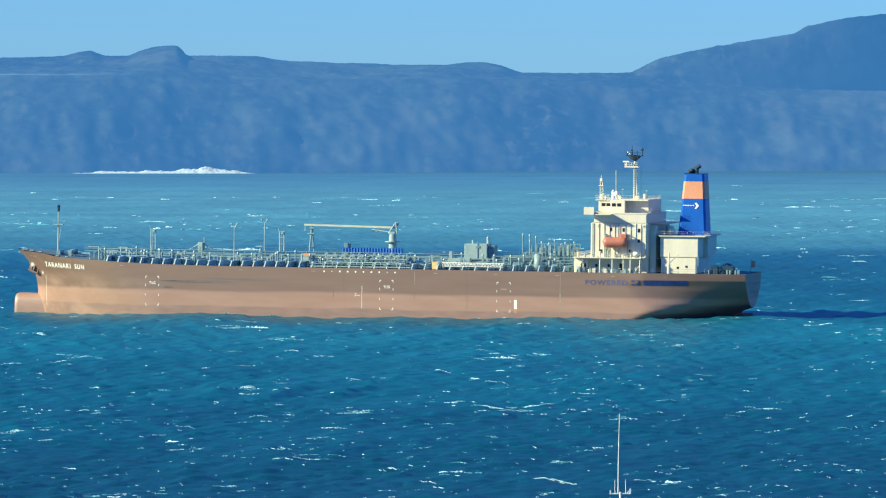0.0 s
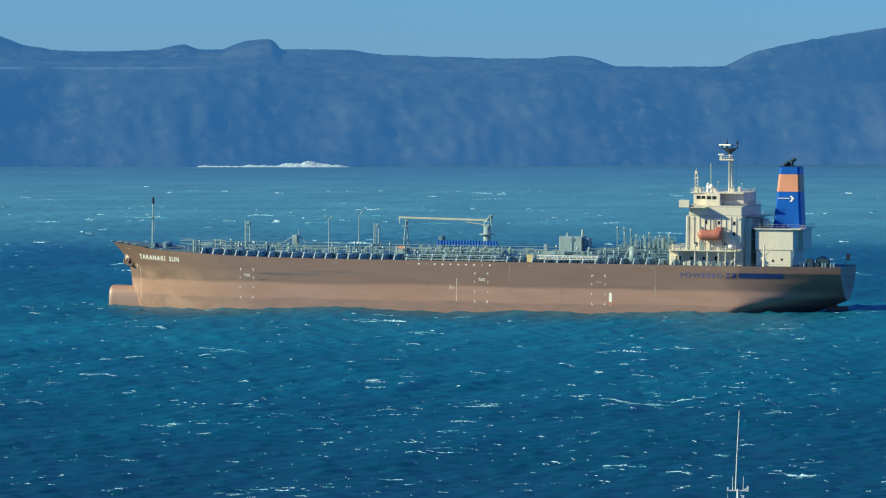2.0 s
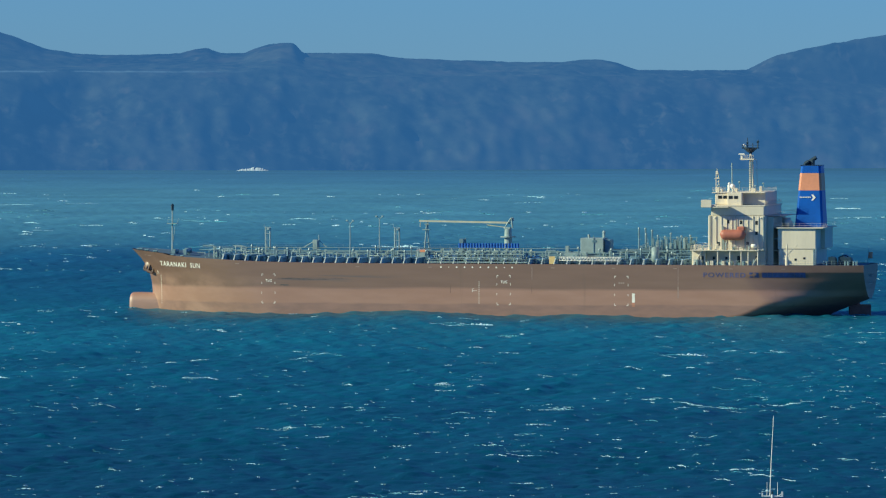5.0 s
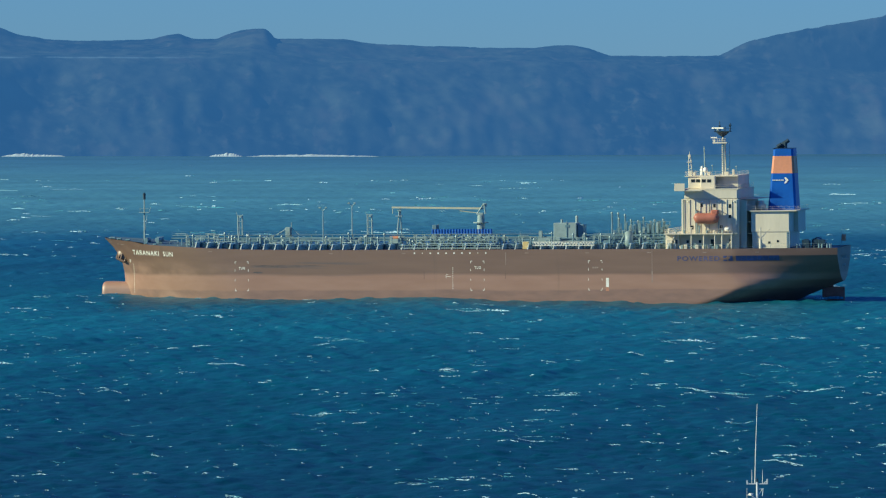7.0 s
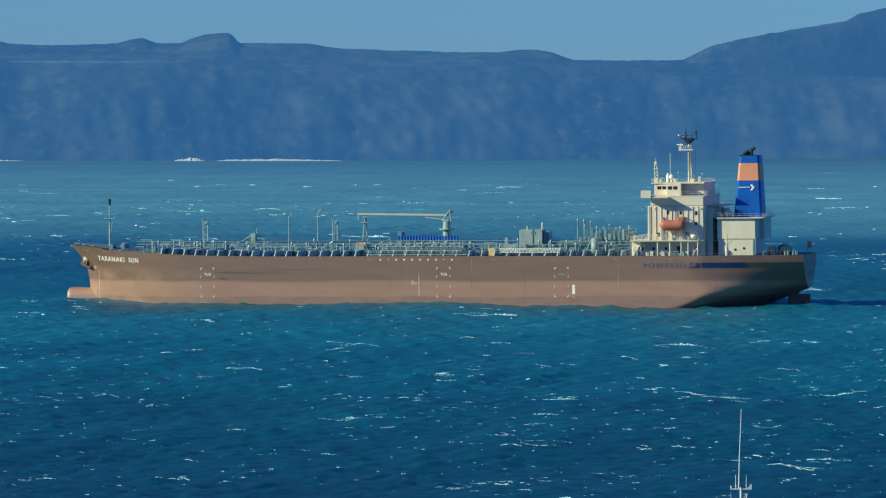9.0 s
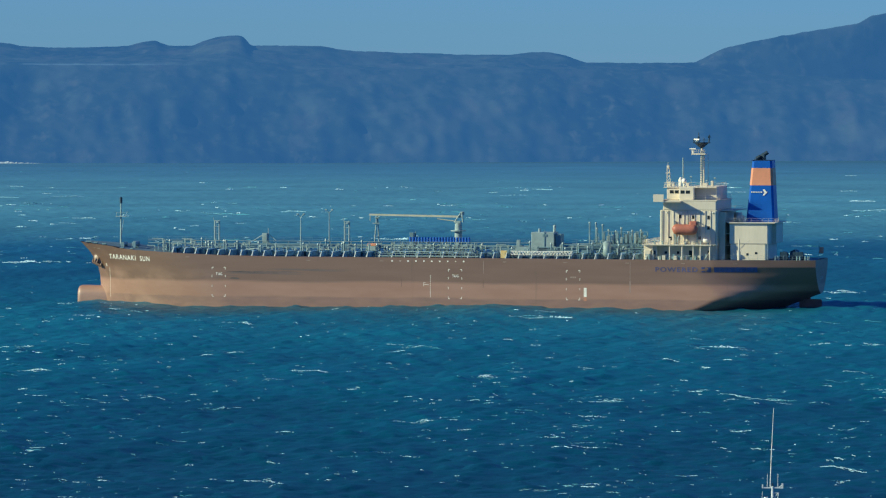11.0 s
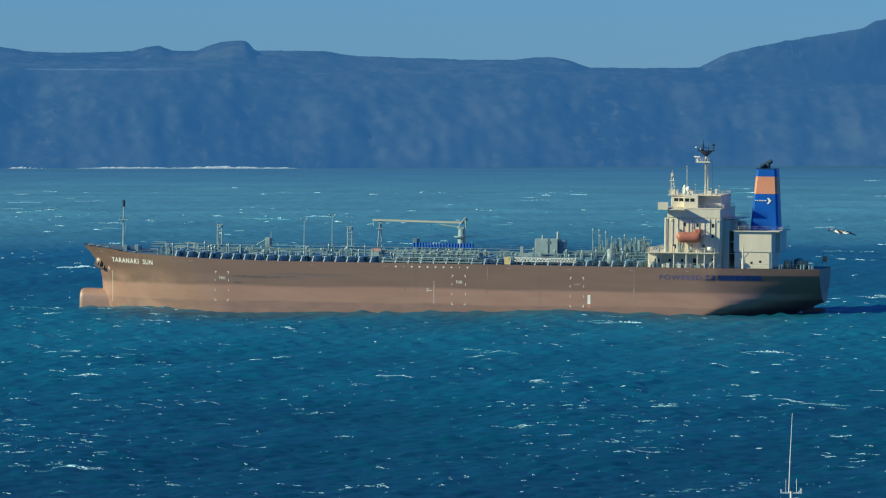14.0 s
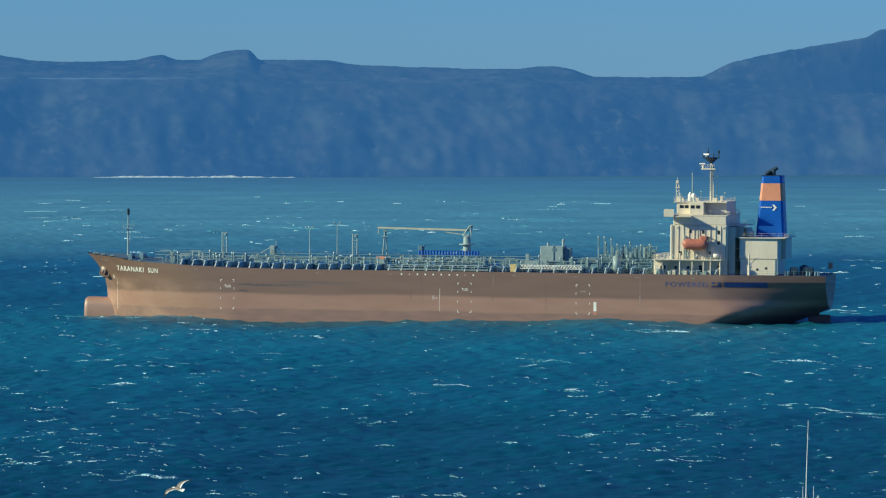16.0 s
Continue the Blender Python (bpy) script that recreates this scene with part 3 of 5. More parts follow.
def hull_fittings():
    hull()
    # deck plating, following the sheer
    bm = bmesh.new()
    xs = np.linspace(-91.5, 90.0, 90)
    rows = []
    for x in xs:
        z = deck_z(x) - 0.12
        b = float(half_breadth(np.array(x), np.array(z))[0]) - 0.15
        rows.append([bm.verts.new((x, s * max(b, 0.02), z + 0.25 * (1 - abs(s)))) for s in (-1, -0.5, 0, 0.5, 1)])
    for a, b in zip(rows, rows[1:]):
        for k in range(4):
            bm.faces.new((a[k], b[k], b[k + 1], a[k + 1]))
    part("deck", bm, DECK, ship, "dark blue-grey painted steel main deck")
    # rudder and its horn under the counter
    bm = shape((box, (84.9, -0.42, -6.0), (90.3, 0.42, 2.35), 0.2), (box, (85.6, -0.3, 2.3), (87.6, 0.3, 3.7), 0.1))
    part("rudder", bm, RED, ship, "red-brown rudder blade showing under the counter")
    # name and marks
    lettering("name_word", "TARANAKI", -83.7, 10.95, 1.15, 7.6, WHITE, ship, "white painted first word of the ship's name", -0.04)
    lettering("name_word", "SUN", -74.95, 10.6, 1.15, 2.6, WHITE, ship, "white painted second word of the ship's name", -0.04)
    for i, (x, readable) in enumerate(((-56.4, True), (1.9, True), (30.7, False))):
        bm = bmesh.new()
        z1, z0, w = 9.2, 2.2, 3.3
        for xx, d in ((x, 1), (x + w, -1)):
            patch(bm, xx - 0.06, xx + 0.06, z1 - 0.5, z1)
            patch(bm, min(xx, xx + d * 0.38), max(xx, xx + d * 0.38), z1 - 0.06, z1 + 0.1)
            patch(bm, xx - 0.06, xx + 0.06, z0, z0 + 0.5)
            patch(bm, min(xx, xx + d * 0.38), max(xx, xx + d * 0.38), z0 - 0.1, z0 + 0.06)
            for f in (0.30, 0.64):
                patch(bm, xx - 0.06, xx + 0.06, z0 + f * (z1 - z0) + 0.15, z0 + f * (z1 - z0) + 0.7)
        tagged(part("tug_mark", bm, WHITE, ship, "white painted broken frame marking a tug's pushing place"), kind="stuff")
        if readable:
            lettering("tug_word", "TUG", x + 0.95, 7.35, 0.62, 1.55, WHITE, ship, "small white painted word")
        else:
            bm = bmesh.new()
            for k in range(3):
                patch(bm, x + 1.0 + k * 0.5, x + 1.36 + k * 0.5, 7.4, 7.75)
            part("worn_word", bm, CHAFE, ship, "small worn-off pale marking")
    # bow and midship draught marks, as dotted columns
    for x0, x1, z0, z1, n in ((-84.1, -84.6, 1.6, 8.4, 13), (-2.5, -2.5, 2.6, 7.6, 12)):
        bm = bmesh.new()
        for k in range(n):
            f = k / (n - 1)
            x, z = x1 + (x0 - x1) * f, z0 + (z1 - z0) * f
            patch(bm, x - 0.06, x + 0.07, z - 0.14, z + 0.14)
        tagged(part("draught_marks", bm, WHITE, ship, "dotted white column of draught marks"), kind="stuff")
    # the sign for the bulb, and pale lips of the mooring pipes at the bow
    bm = bmesh.new()
    for z in (8.95, 9.25, 9.55):
        patch(bm, -85.25, -84.85, z, z + 0.09)
    patch(bm, -85.25, -85.15, 9.25, 9.6)
    patch(bm, -84.95, -84.85, 8.95, 9.3)
    part("bulb_mark", bm, WHITE, ship, "small white painted sign for the bulbous bow")
    for x0, x1, z in ((-88.3, -87.6, 13.35), (-87.1, -86.1, 13.25), (-81.9, -81.6, 12.95), (-90.4, -90.1, 13.9)):
        bm = bmesh.new()
        patch(bm, x0, x1, z, z + 0.16)
        part("pipe_lip", bm, CHAFE, ship, "pale lip of a mooring pipe")
    bm = bmesh.new()
    patch(bm, -4.2, -3.0, 5.45, 5.55)
    patch(bm, -4.2, -4.1, 5.1, 6.0)
    patch(bm, -4.1, -3.7, 5.95, 6.04)
    part("load_line_mark", bm, WHITE, ship, "white painted load line mark")
    bm = bmesh.new()
    patch(bm, 34.95, 35.65, 2.9, 5.1)
    part("boarding_mark", bm, WHITE, ship, "upright white painted boarding mark")
    bm = bmesh.new()
    for z in (2.0, 2.3, 2.6):
        patch(bm, 34.95, 35.65, z, z + 0.14)
    part("boarding_mark_foot", bm, ORANGE, ship, "orange foot of the boarding mark")
    for k in range(10):
        bm = bmesh.new()
        r = 0.12 if k in (1, 8) else 0.22
        c = [skin(-11.9 + k * 1.95 + r * math.cos(a), 11.15 + r * math.sin(a)) for a in (i * math.pi / 4 for i in range(8))]
        bm.faces.new([bm.verts.new(p) for p in c])
        part("manifold_spot", bm, WHITE, ship, "round white spot below the cargo manifold")
    # faded wording along the quarter: the first word can be read, the rest is bars
    lettering("quarter_lettering", "POWERED", 52.3, 9.15, 1.1, 10.2, WORN, ship, "faded blue painted wording on the quarter")
    for x0, x1 in [(63.4, 64.2), (64.6, 65.5)] + [(66.4 + k * 1.28, 67.5 + k * 1.28) for k in range(8)]:
        bm = bmesh.new()
        patch(bm, x0, x1 + 0.14, 9.1, 10.3)
        part("quarter_bar", bm, SCRIPT, ship, "blue painted block of worn lettering")
    # pale scrape and short rust runs below scuppers
    bm = bmesh.new()
    patch(bm, 46.05, 46.3, 4.0, 6.8)
    patch(bm, 46.12, 46.22, 6.8, 11.6)
    part("scrape", bm, CHAFE, ship, "pale scrape where a fender chafed")
    bm = bmesh.new()
    patch(bm, 10.45, 10.57, 8.3, 11.4)
    part("run_off_streak", bm, CHAFE, ship, "pale run-off streak below a scupper")
    for x in (-63, -33, -15, 15.2, 30.0, 45, 58.5, 71):
        bm = bmesh.new()
        patch(bm, x, x + 0.9, deck_z(x) - 0.95, deck_z(x) - 0.8)
        part("scupper", bm, CHAFE, ship, "pale scupper lip in the topside")
    # dark rubber scuffs that tugs and fenders have left
    rs = random.Random(21)
    for x0, x1, z, h in ((-53.0, -44.0, 8.2, 0.30), (-49.5, -39.5, 7.95, 0.22), (-52.0, -49.5, 6.6, 0.5), (-46.0, -35.0, 8.3, 0.14)):
        bm = bmesh.new()
        n = 14
        up = [bm.verts.new(skin(x0 + (x1 - x0) * i / n, z + h * math.sin(math.pi * i / n) ** 0.6 * rs.uniform(0.2, 0.6))) for i in range(n + 1)]
        dn = [bm.verts.new(skin(x0 + (x1 - x0) * i / n, z - 0.02 - h * math.sin(math.pi * i / n) ** 0.6 * rs.uniform(0.1, 0.5))) for i in range(n + 1)]
        for i in range(n):
            bm.faces.new((dn[i], dn[i + 1], up[i + 1], up[i]))
        part("scuff", bm, SCUFF, ship, "dark rubber scuff along the topside")
    for x in (10.4, -9.6):
        bm = bmesh.new()
        patch(bm, x, x + 0.1, 4.9, 6.8, 1)
        part("hull_seam", bm, SEAM, ship, "upright rusty seam")
    # stern name: unreadable, two rows of bars
    for z, n in ((9.2, 7), (7.2, 5)):
        for k in range(n):
            y = (k - (n - 1) / 2) * 1.25
            part("stern_bar", shape((box, (90.0, y - 0.42, z), (90.2, y + 0.42, z + 0.7))), PALE, ship, "pale block of lettering on the transom")
    # anchor in its recess, port bow
    a = skin(-87.4, 10.5, 0.1)
    pocket = bmesh.new()
    ball(pocket, a + Vector((0.3, 0.35, 0.1)), (1.9, 0.9, 1.9), 2)
    part("anchor_recess", pocket, HULL, ship, "swollen hawse recess", True)
    bm = bmesh.new()
    rod(bm, a + Vector((0.4, -0.4, 1.4)), a + Vector((-0.5, -0.7, -1.3)), 0.22)
    rod(bm, a + Vector((-1.4, -0.6, -0.6)), a + Vector((0.7, -0.75, -1.5)), 0.3)
    rod(bm, a + Vector((-1.4, -0.6, -0.6)), a + Vector((-1.1, -0.8, 0.6)), 0.24, 0.06)
    rod(bm, a + Vector((0.7, -0.75, -1.5)), a + Vector((1.0, -0.8, -0.3)), 0.24, 0.06)
    part("anchor", bm, SEAM, ship, "rusty stockless anchor housed in the bow")


def rails(x0, x1, step, inset=0.25, side=-1, height=1.05):
    bm = bmesh.new()
    n = max(1, int((x1 - x0) / step))
    pts = []
    for k in range(n + 1):
        x = x0 + (x1 - x0) * k / n
        z = deck_z(x)
        b = float(half_breadth(np.array(x), np.array(z))[0]) - inset
        pts.append(Vector((x, side * b, z - 0.1)))
    for p in pts:
        rod(bm, p, p + Vector((0, 0, height + 0.1)), 0.024, None, 4)
    for a, b in zip(pts, pts[1:]):
        for h in (0.6, height + 0.1):
            rod(bm, a + Vector((0, 0, h)), b + Vector((0, 0, h)), 0.02, None, 4)
    part("guard_rail", bm, PALE, ship, "thin grey guard rail along the deck edge")


def straight_rail(bm, pts, height=1.05, step=1.6, r=0.03):
    for a, b in zip(pts, pts[1:]):
        a, b = Vector(a), Vector(b)
        n = max(1, round((b - a).length / step))
        for k in range(n + 1):
            p = a.lerp(b, k / n)
            rod(bm, p, p + Vector((0, 0, height)), r, None, 4)
        for h in (height * 0.5, height):
            rod(bm, a + Vector((0, 0, h)), b + Vector((0, 0, h)), r, None, 4)


def deck_works():
    # bow: bulwark chocks, windlass, foremast
    for x, w in ((-89.5, 1.6), (-87.2, 1.1), (-84.6, 1.2), (-79.6, 1.0), (-77.0, 0.9)):
        z = deck_z(x)
        b = float(half_breadth(np.array(x), np.array(z))[0])
        bm = shape((box, (x - w / 2, -b + 0.1, z - 0.1), (x + w / 2, -b + 0.7, z + 0.32), 0.12))
        part("fairlead", bm, GREY, ship, "grey mooring fairlead on the bow")
    for x, y in ((-80.8, -6), (-78.2, -5), (-80.4, 5)):
        bm = bmesh.new()
        rod(bm, (x, y - 1.4, 14.4), (x, y + 1.4, 14.4), 0.5, None, 12)
        box(bm, (x - 0.5, y - 1.7, 13.4), (x + 0.5, y - 1.4, 14.9), 0.1)
        box(bm, (x - 0.5, y + 1.4, 13.4), (x + 0.5, y + 1.7, 14.9), 0.1)
        part("windlass", bm, GREY, ship, "grey anchor windlass and mooring drum")
    mast = part("foremast", shape((rod, (-83.1, 0, 14.0), (-83.1, 0, 24.6), 0.24, 0.14, 10), (rod, (-83.1, -0.1, 15), (-82.4, 0, 20.4), 0.06)), PALE, ship, "slender pale foremast with a lamp platform")
    part("platform", shape((box, (-84.3, -0.7, 20.9), (-81.8, 0.7, 21.05)), (rod, (-84.2, 0, 21.0), (-84.2, 0, 22.0), 0.05), (rod, (-81.9, 0, 21.0), (-81.5, 0, 22.2), 0.06),
                           (rod, (-84.2, -0.6, 21.9), (-81.9, -0.6, 21.9), 0.04)), PALE, mast)
    part("lantern", shape((rod, (-83.1, 0, 24.2), (-83.1, 0, 25.45), 0.33, 0.38), (rod, (-83.1, 0, 25.45), (-83.1, 0, 25.85), 0.46, 0.12)), DARK, mast, "black masthead lantern")
    rails(-16.0, 8.5, 1.6)
    rails(9.5, 88.8, 2.0)
    # deck girders with pale end brackets, every few metres
    girder = part("deck_girder", shape((box, (-0.16, -14.6, 0), (0.16, 14.6, 1.3)), (box, (-0.45, -14.6, 1.25), (0.45, 14.6, 1.4))), GIRDER, ship, "blue transverse deck girder, its colour lifted for haze")
    bk = bmesh.new()
    f1 = [bk.verts.new(v) for v in ((-0.34, -15.5, 0), (-0.06, -15.5, 0), (0.17, -14.65, 1.5), (-0.01, -14.65, 1.5))]
    f2 = [bk.verts.new(v) for v in ((-0.34, -14.6, 0), (-0.06, -14.6, 0), (0.17, -14.5, 1.5), (-0.01, -14.5, 1.5))]
    bk.faces.new(f1)
    bk.faces.new(f2[::-1])
    for i in range(4):
        bk.faces.new((f1[i], f2[i], f2[(i + 1) % 4], f1[(i + 1) % 4]))
    bmesh.ops.recalc_face_normals(bk, faces=bk.faces)
    bracket = part("bracket", bk, BRACKET, ship, "pale sloping girder bracket")
    first = True
    for x in [-66.3 + 2.82 * i for i in range(17)] + [-18.2 + 3.1 * i for i in range(23)]:
        at = (x, 0, deck_z(x) - 0.12)
        if first:
            girder.location, bracket.location, first = at, at, False
        else:
            again(girder, Vector(at) - girder.location)
            again(bracket, Vector(at) - bracket.location)
    # long cargo lines and the raised walkway on the centre line
    for y, z, r, x0, x1 in ((-1.2, 14.6, 0.16, -76, 50), (-3.0, 14.35, 0.15, -62, 50), (-4.2, 14.0, 0.14, -62, 50), (0.4, 15.25, 0.10, -76, 50), (2.2, 14.4, 0.14, -62, 50), (-6.4, 13.9, 0.1, -58, -14), (3.6, 14.4, 0.14, -60, 50)):
        part("cargo_pipe", shape((rod, (x0, y, z), (x1, y, z), r, None, 8)), GREY, ship, "long grey cargo pipe above the deck")
    bm = bmesh.new()
    box(bm, (-76, -0.9, 15.25), (50, 0.5, 15.33))
    straight_rail(bm, ((-76, -0.9, 15.3), (50, -0.9, 15.3)), 0.9, 2.4, 0.014)
    part("walkway", bm, PALE, ship, "raised grey walkway with handrails over the deck")
    sup = part("pipe_support", shape((box, (-0.12, -7, 0), (0.12, -6.7, 2.4)), (box, (-0.12, -0.9, 0), (0.12, -0.6, 3.2)), (box, (-0.12, 4.0, 0), (0.12, 4.3, 2.4)), (box, (-0.1, -7, 1.6), (0.1, 4.3, 1.8))), GREY, ship, "grey pipe support frame")
    sup.location = (-72, 0, 12.4)
    for k in range(1, 24):
        x = -72 + 5.2 * k
        again(sup, Vector((x, 0, 11.95 if x > -60 else 12.3)) - sup.location)
    # valve wheels, small boxes and vents scattered over the tank deck
    r = random.Random(3)
    for k in range(230):
        x = r.uniform(-72, 48)
        y = r.uniform(-12.5, -2)
        z = deck_z(x) - 0.1
        h = r.uniform(1.2, 3.2)
        kind = k % 4
        if kind == 0:
            bm = shape((rod, (x, y, z), (x, y, z + h), 0.16), (rod, (x, y - 0.05, z + h), (x, y + 0.05, z + h + 0.02), 0.4, None, 10))
            part("valve", bm, PALE, ship, "valve on a grey stem")
        elif kind == 1:
            bm = shape((rod, (x, y, z), (x, y, z + h + 0.6), 0.18), (rod, (x, y, z + h + 0.6), (x, y, z + h + 1.0), 0.36, 0.2))
            part("tank_vent", bm, GREY, ship, "grey tank vent with a cowl")
        elif kind == 2:
            bm = shape((rod, (x, y, z), (x, y, z + 0.9), 0.75, None, 12), (rod, (x, y, z + 0.9), (x, y, z + 1.05), 0.85, None, 12))
            part("tank_hatch", bm, GREY, ship, "round grey tank hatch")
        else:
            bm = shape((rod, (x, y, z), (x, y, z + h), 0.12), (rod, (x, y, z + h), (x + r.uniform(-3, 3), y, z + h), 0.1), (rod, (x, y, z + h * 0.6), (x + r.uniform(-2, 4), y - 1.5, z + h * 0.6), 0.09))
            part("branch_pipe", bm, PALE, ship, "pale branch pipe")
    # posts along the deck
    for x in (-58.9, -26.4):
        bm = bmesh.new()
        for d in (-0.55, 0.55):
            rod(bm, (x + d, 0, 12), (x + d, 0, 20.3), 0.19, 0.16, 8)
        for z in (15.2, 17.0, 18.6, 20.1):
            box(bm, (x - 0.8, -0.25, z), (x + 0.8, 0.25, z + 0.12))
        rod(bm, (x - 0.2, 0, 15), (x - 0.2, 0, 20), 0.06)
        rod(bm, (x - 0.9, 0, 20.3), (x - 0.9, 0, 21.0), 0.05)
        box(bm, (x - 0.1, -0.5, 19.6), (x + 0.4, -0.2, 20.0))
        part("twin_post", bm, PALE, ship, "pair of pale upright vent posts joined at the top")
    for x, yp, top in ((-35.05, -13.2, 21.4), (-30.8, 0.0, 22.2)):
        post = part("light_post", shape((rod, (x, yp, 12), (x, yp, top), 0.17, 0.1, 8), (rod, (x, yp, top), (x - 0.7, yp, top + 0.75), 0.07), (rod, (x, yp, top), (x + 0.7, yp, top + 0.75), 0.07)), PALE, ship, "tall pale floodlight post with a forked head")
        for d in (-1, 1):
            part("floodlight", shape((box, (x + d * 0.75 - 0.25, yp - 0.35, top + 0.6), (x + d * 0.75 + 0.25, yp + 0.25, top + 0.95), 0.06)), PALE, post)
    bm = shape((box, (-47.4, -0.8, 14.8), (-46.2, 0.8, 17.2), 0.08), (rod, (-46.0, 0, 12), (-46.0, 0, 18.4), 0.12), (rod, (-49.8, -0.5, 15.2), (-47.2, -0.5, 16.8), 0.12), (rod, (-46, 0, 17), (-44.0, 0, 15.3), 0.1))
    part("vent_box", bm, PALE, ship, "pale ventilator box on a stalk")
    bm = shape((rod, (-19.6, -0.8, 12), (-19.0, 0, 21.2), 0.16), (rod, (-18.4, 0.8, 12), (-18.8, 0, 22.0), 0.16), (box, (-19.9, -0.6, 19.7), (-18.2, 0.6, 19.9)), (box, (-19.8, -0.4, 16.6), (-18.4, 0.4, 16.75)), (box, (-19.4, -0.5, 21.0), (-18.4, 0.5, 21.25)))
    part("jib_rest", bm, PALE, ship, "pale frame on which the crane's jib rests")
    hut = part("deck_locker", shape((box, (-19.4, -9, 12), (-17.4, -7, 14.5), 0.06)), PALE, ship, "small pale deck locker with an orange top")
    part("top", shape((box, (-19.45, -9.05, 14.5), (-17.35, -6.95, 15.1), 0.05)), ORANGE, hut, "orange top")
    # hose crane
    crane = part("hose_crane", shape((rod, (1.3, 0, 12), (1.3, 0, 18.2), 1.0, 0.95, 16), (rod, (1.3, 0, 18.0), (1.3, 0, 18.25), 1.9, None, 16), (rod, (1.3, 0, 18.25), (1.3, 0, 20.0), 0.95, 0.85, 16),
                                     (box, (0.4, -0.7, 19.9), (2.0, 0.7, 20.5), 0.1), (rod, (0.4, -0.5, 20.2), (1.9, -0.5, 22.4), 0.16), (rod, (2.5, -0.5, 20.2), (2.2, -0.5, 22.7), 0.2),
                                     (box, (1.8, -0.5, 22.0), (2.7, 0.5, 22.8), 0.08)), PALE, ship, "pale hose handling crane on a round pedestal")
    bm = bmesh.new()
    for v in box(bm, (-20.8, -0.35, -0.30), (1.9, 0.35, 0.30)):
        f = (1.9 - v.co.x) / 22.7
        v.co.z = v.co.z * (0.75 + 1.0 * (1 - abs(2 * f - 0.9)) * 0.5) + 21.55 + 0.35 * f
    bmesh.ops.subdivide_edges(bm, edges=[e for e in bm.edges if e.calc_length() > 10], cuts=6)
    rod(bm, (-20.6, 0, 21.5), (-20.6, 0, 20.4), 0.1)
    rod(bm, (-4.0, 0, 21.0), (1.6, 0, 20.3), 0.11)
    part("jib", bm, JIB, crane, "long buff-painted jib")
    bm = shape((box, (-10.6, -1, 13), (-9.6, 1, 17.6), 0.08), (rod, (-9.3, 0, 13), (-9.3, 0, 17.8), 0.15))
    part("slim_locker", bm, GREY, ship, "slim grey upright locker")


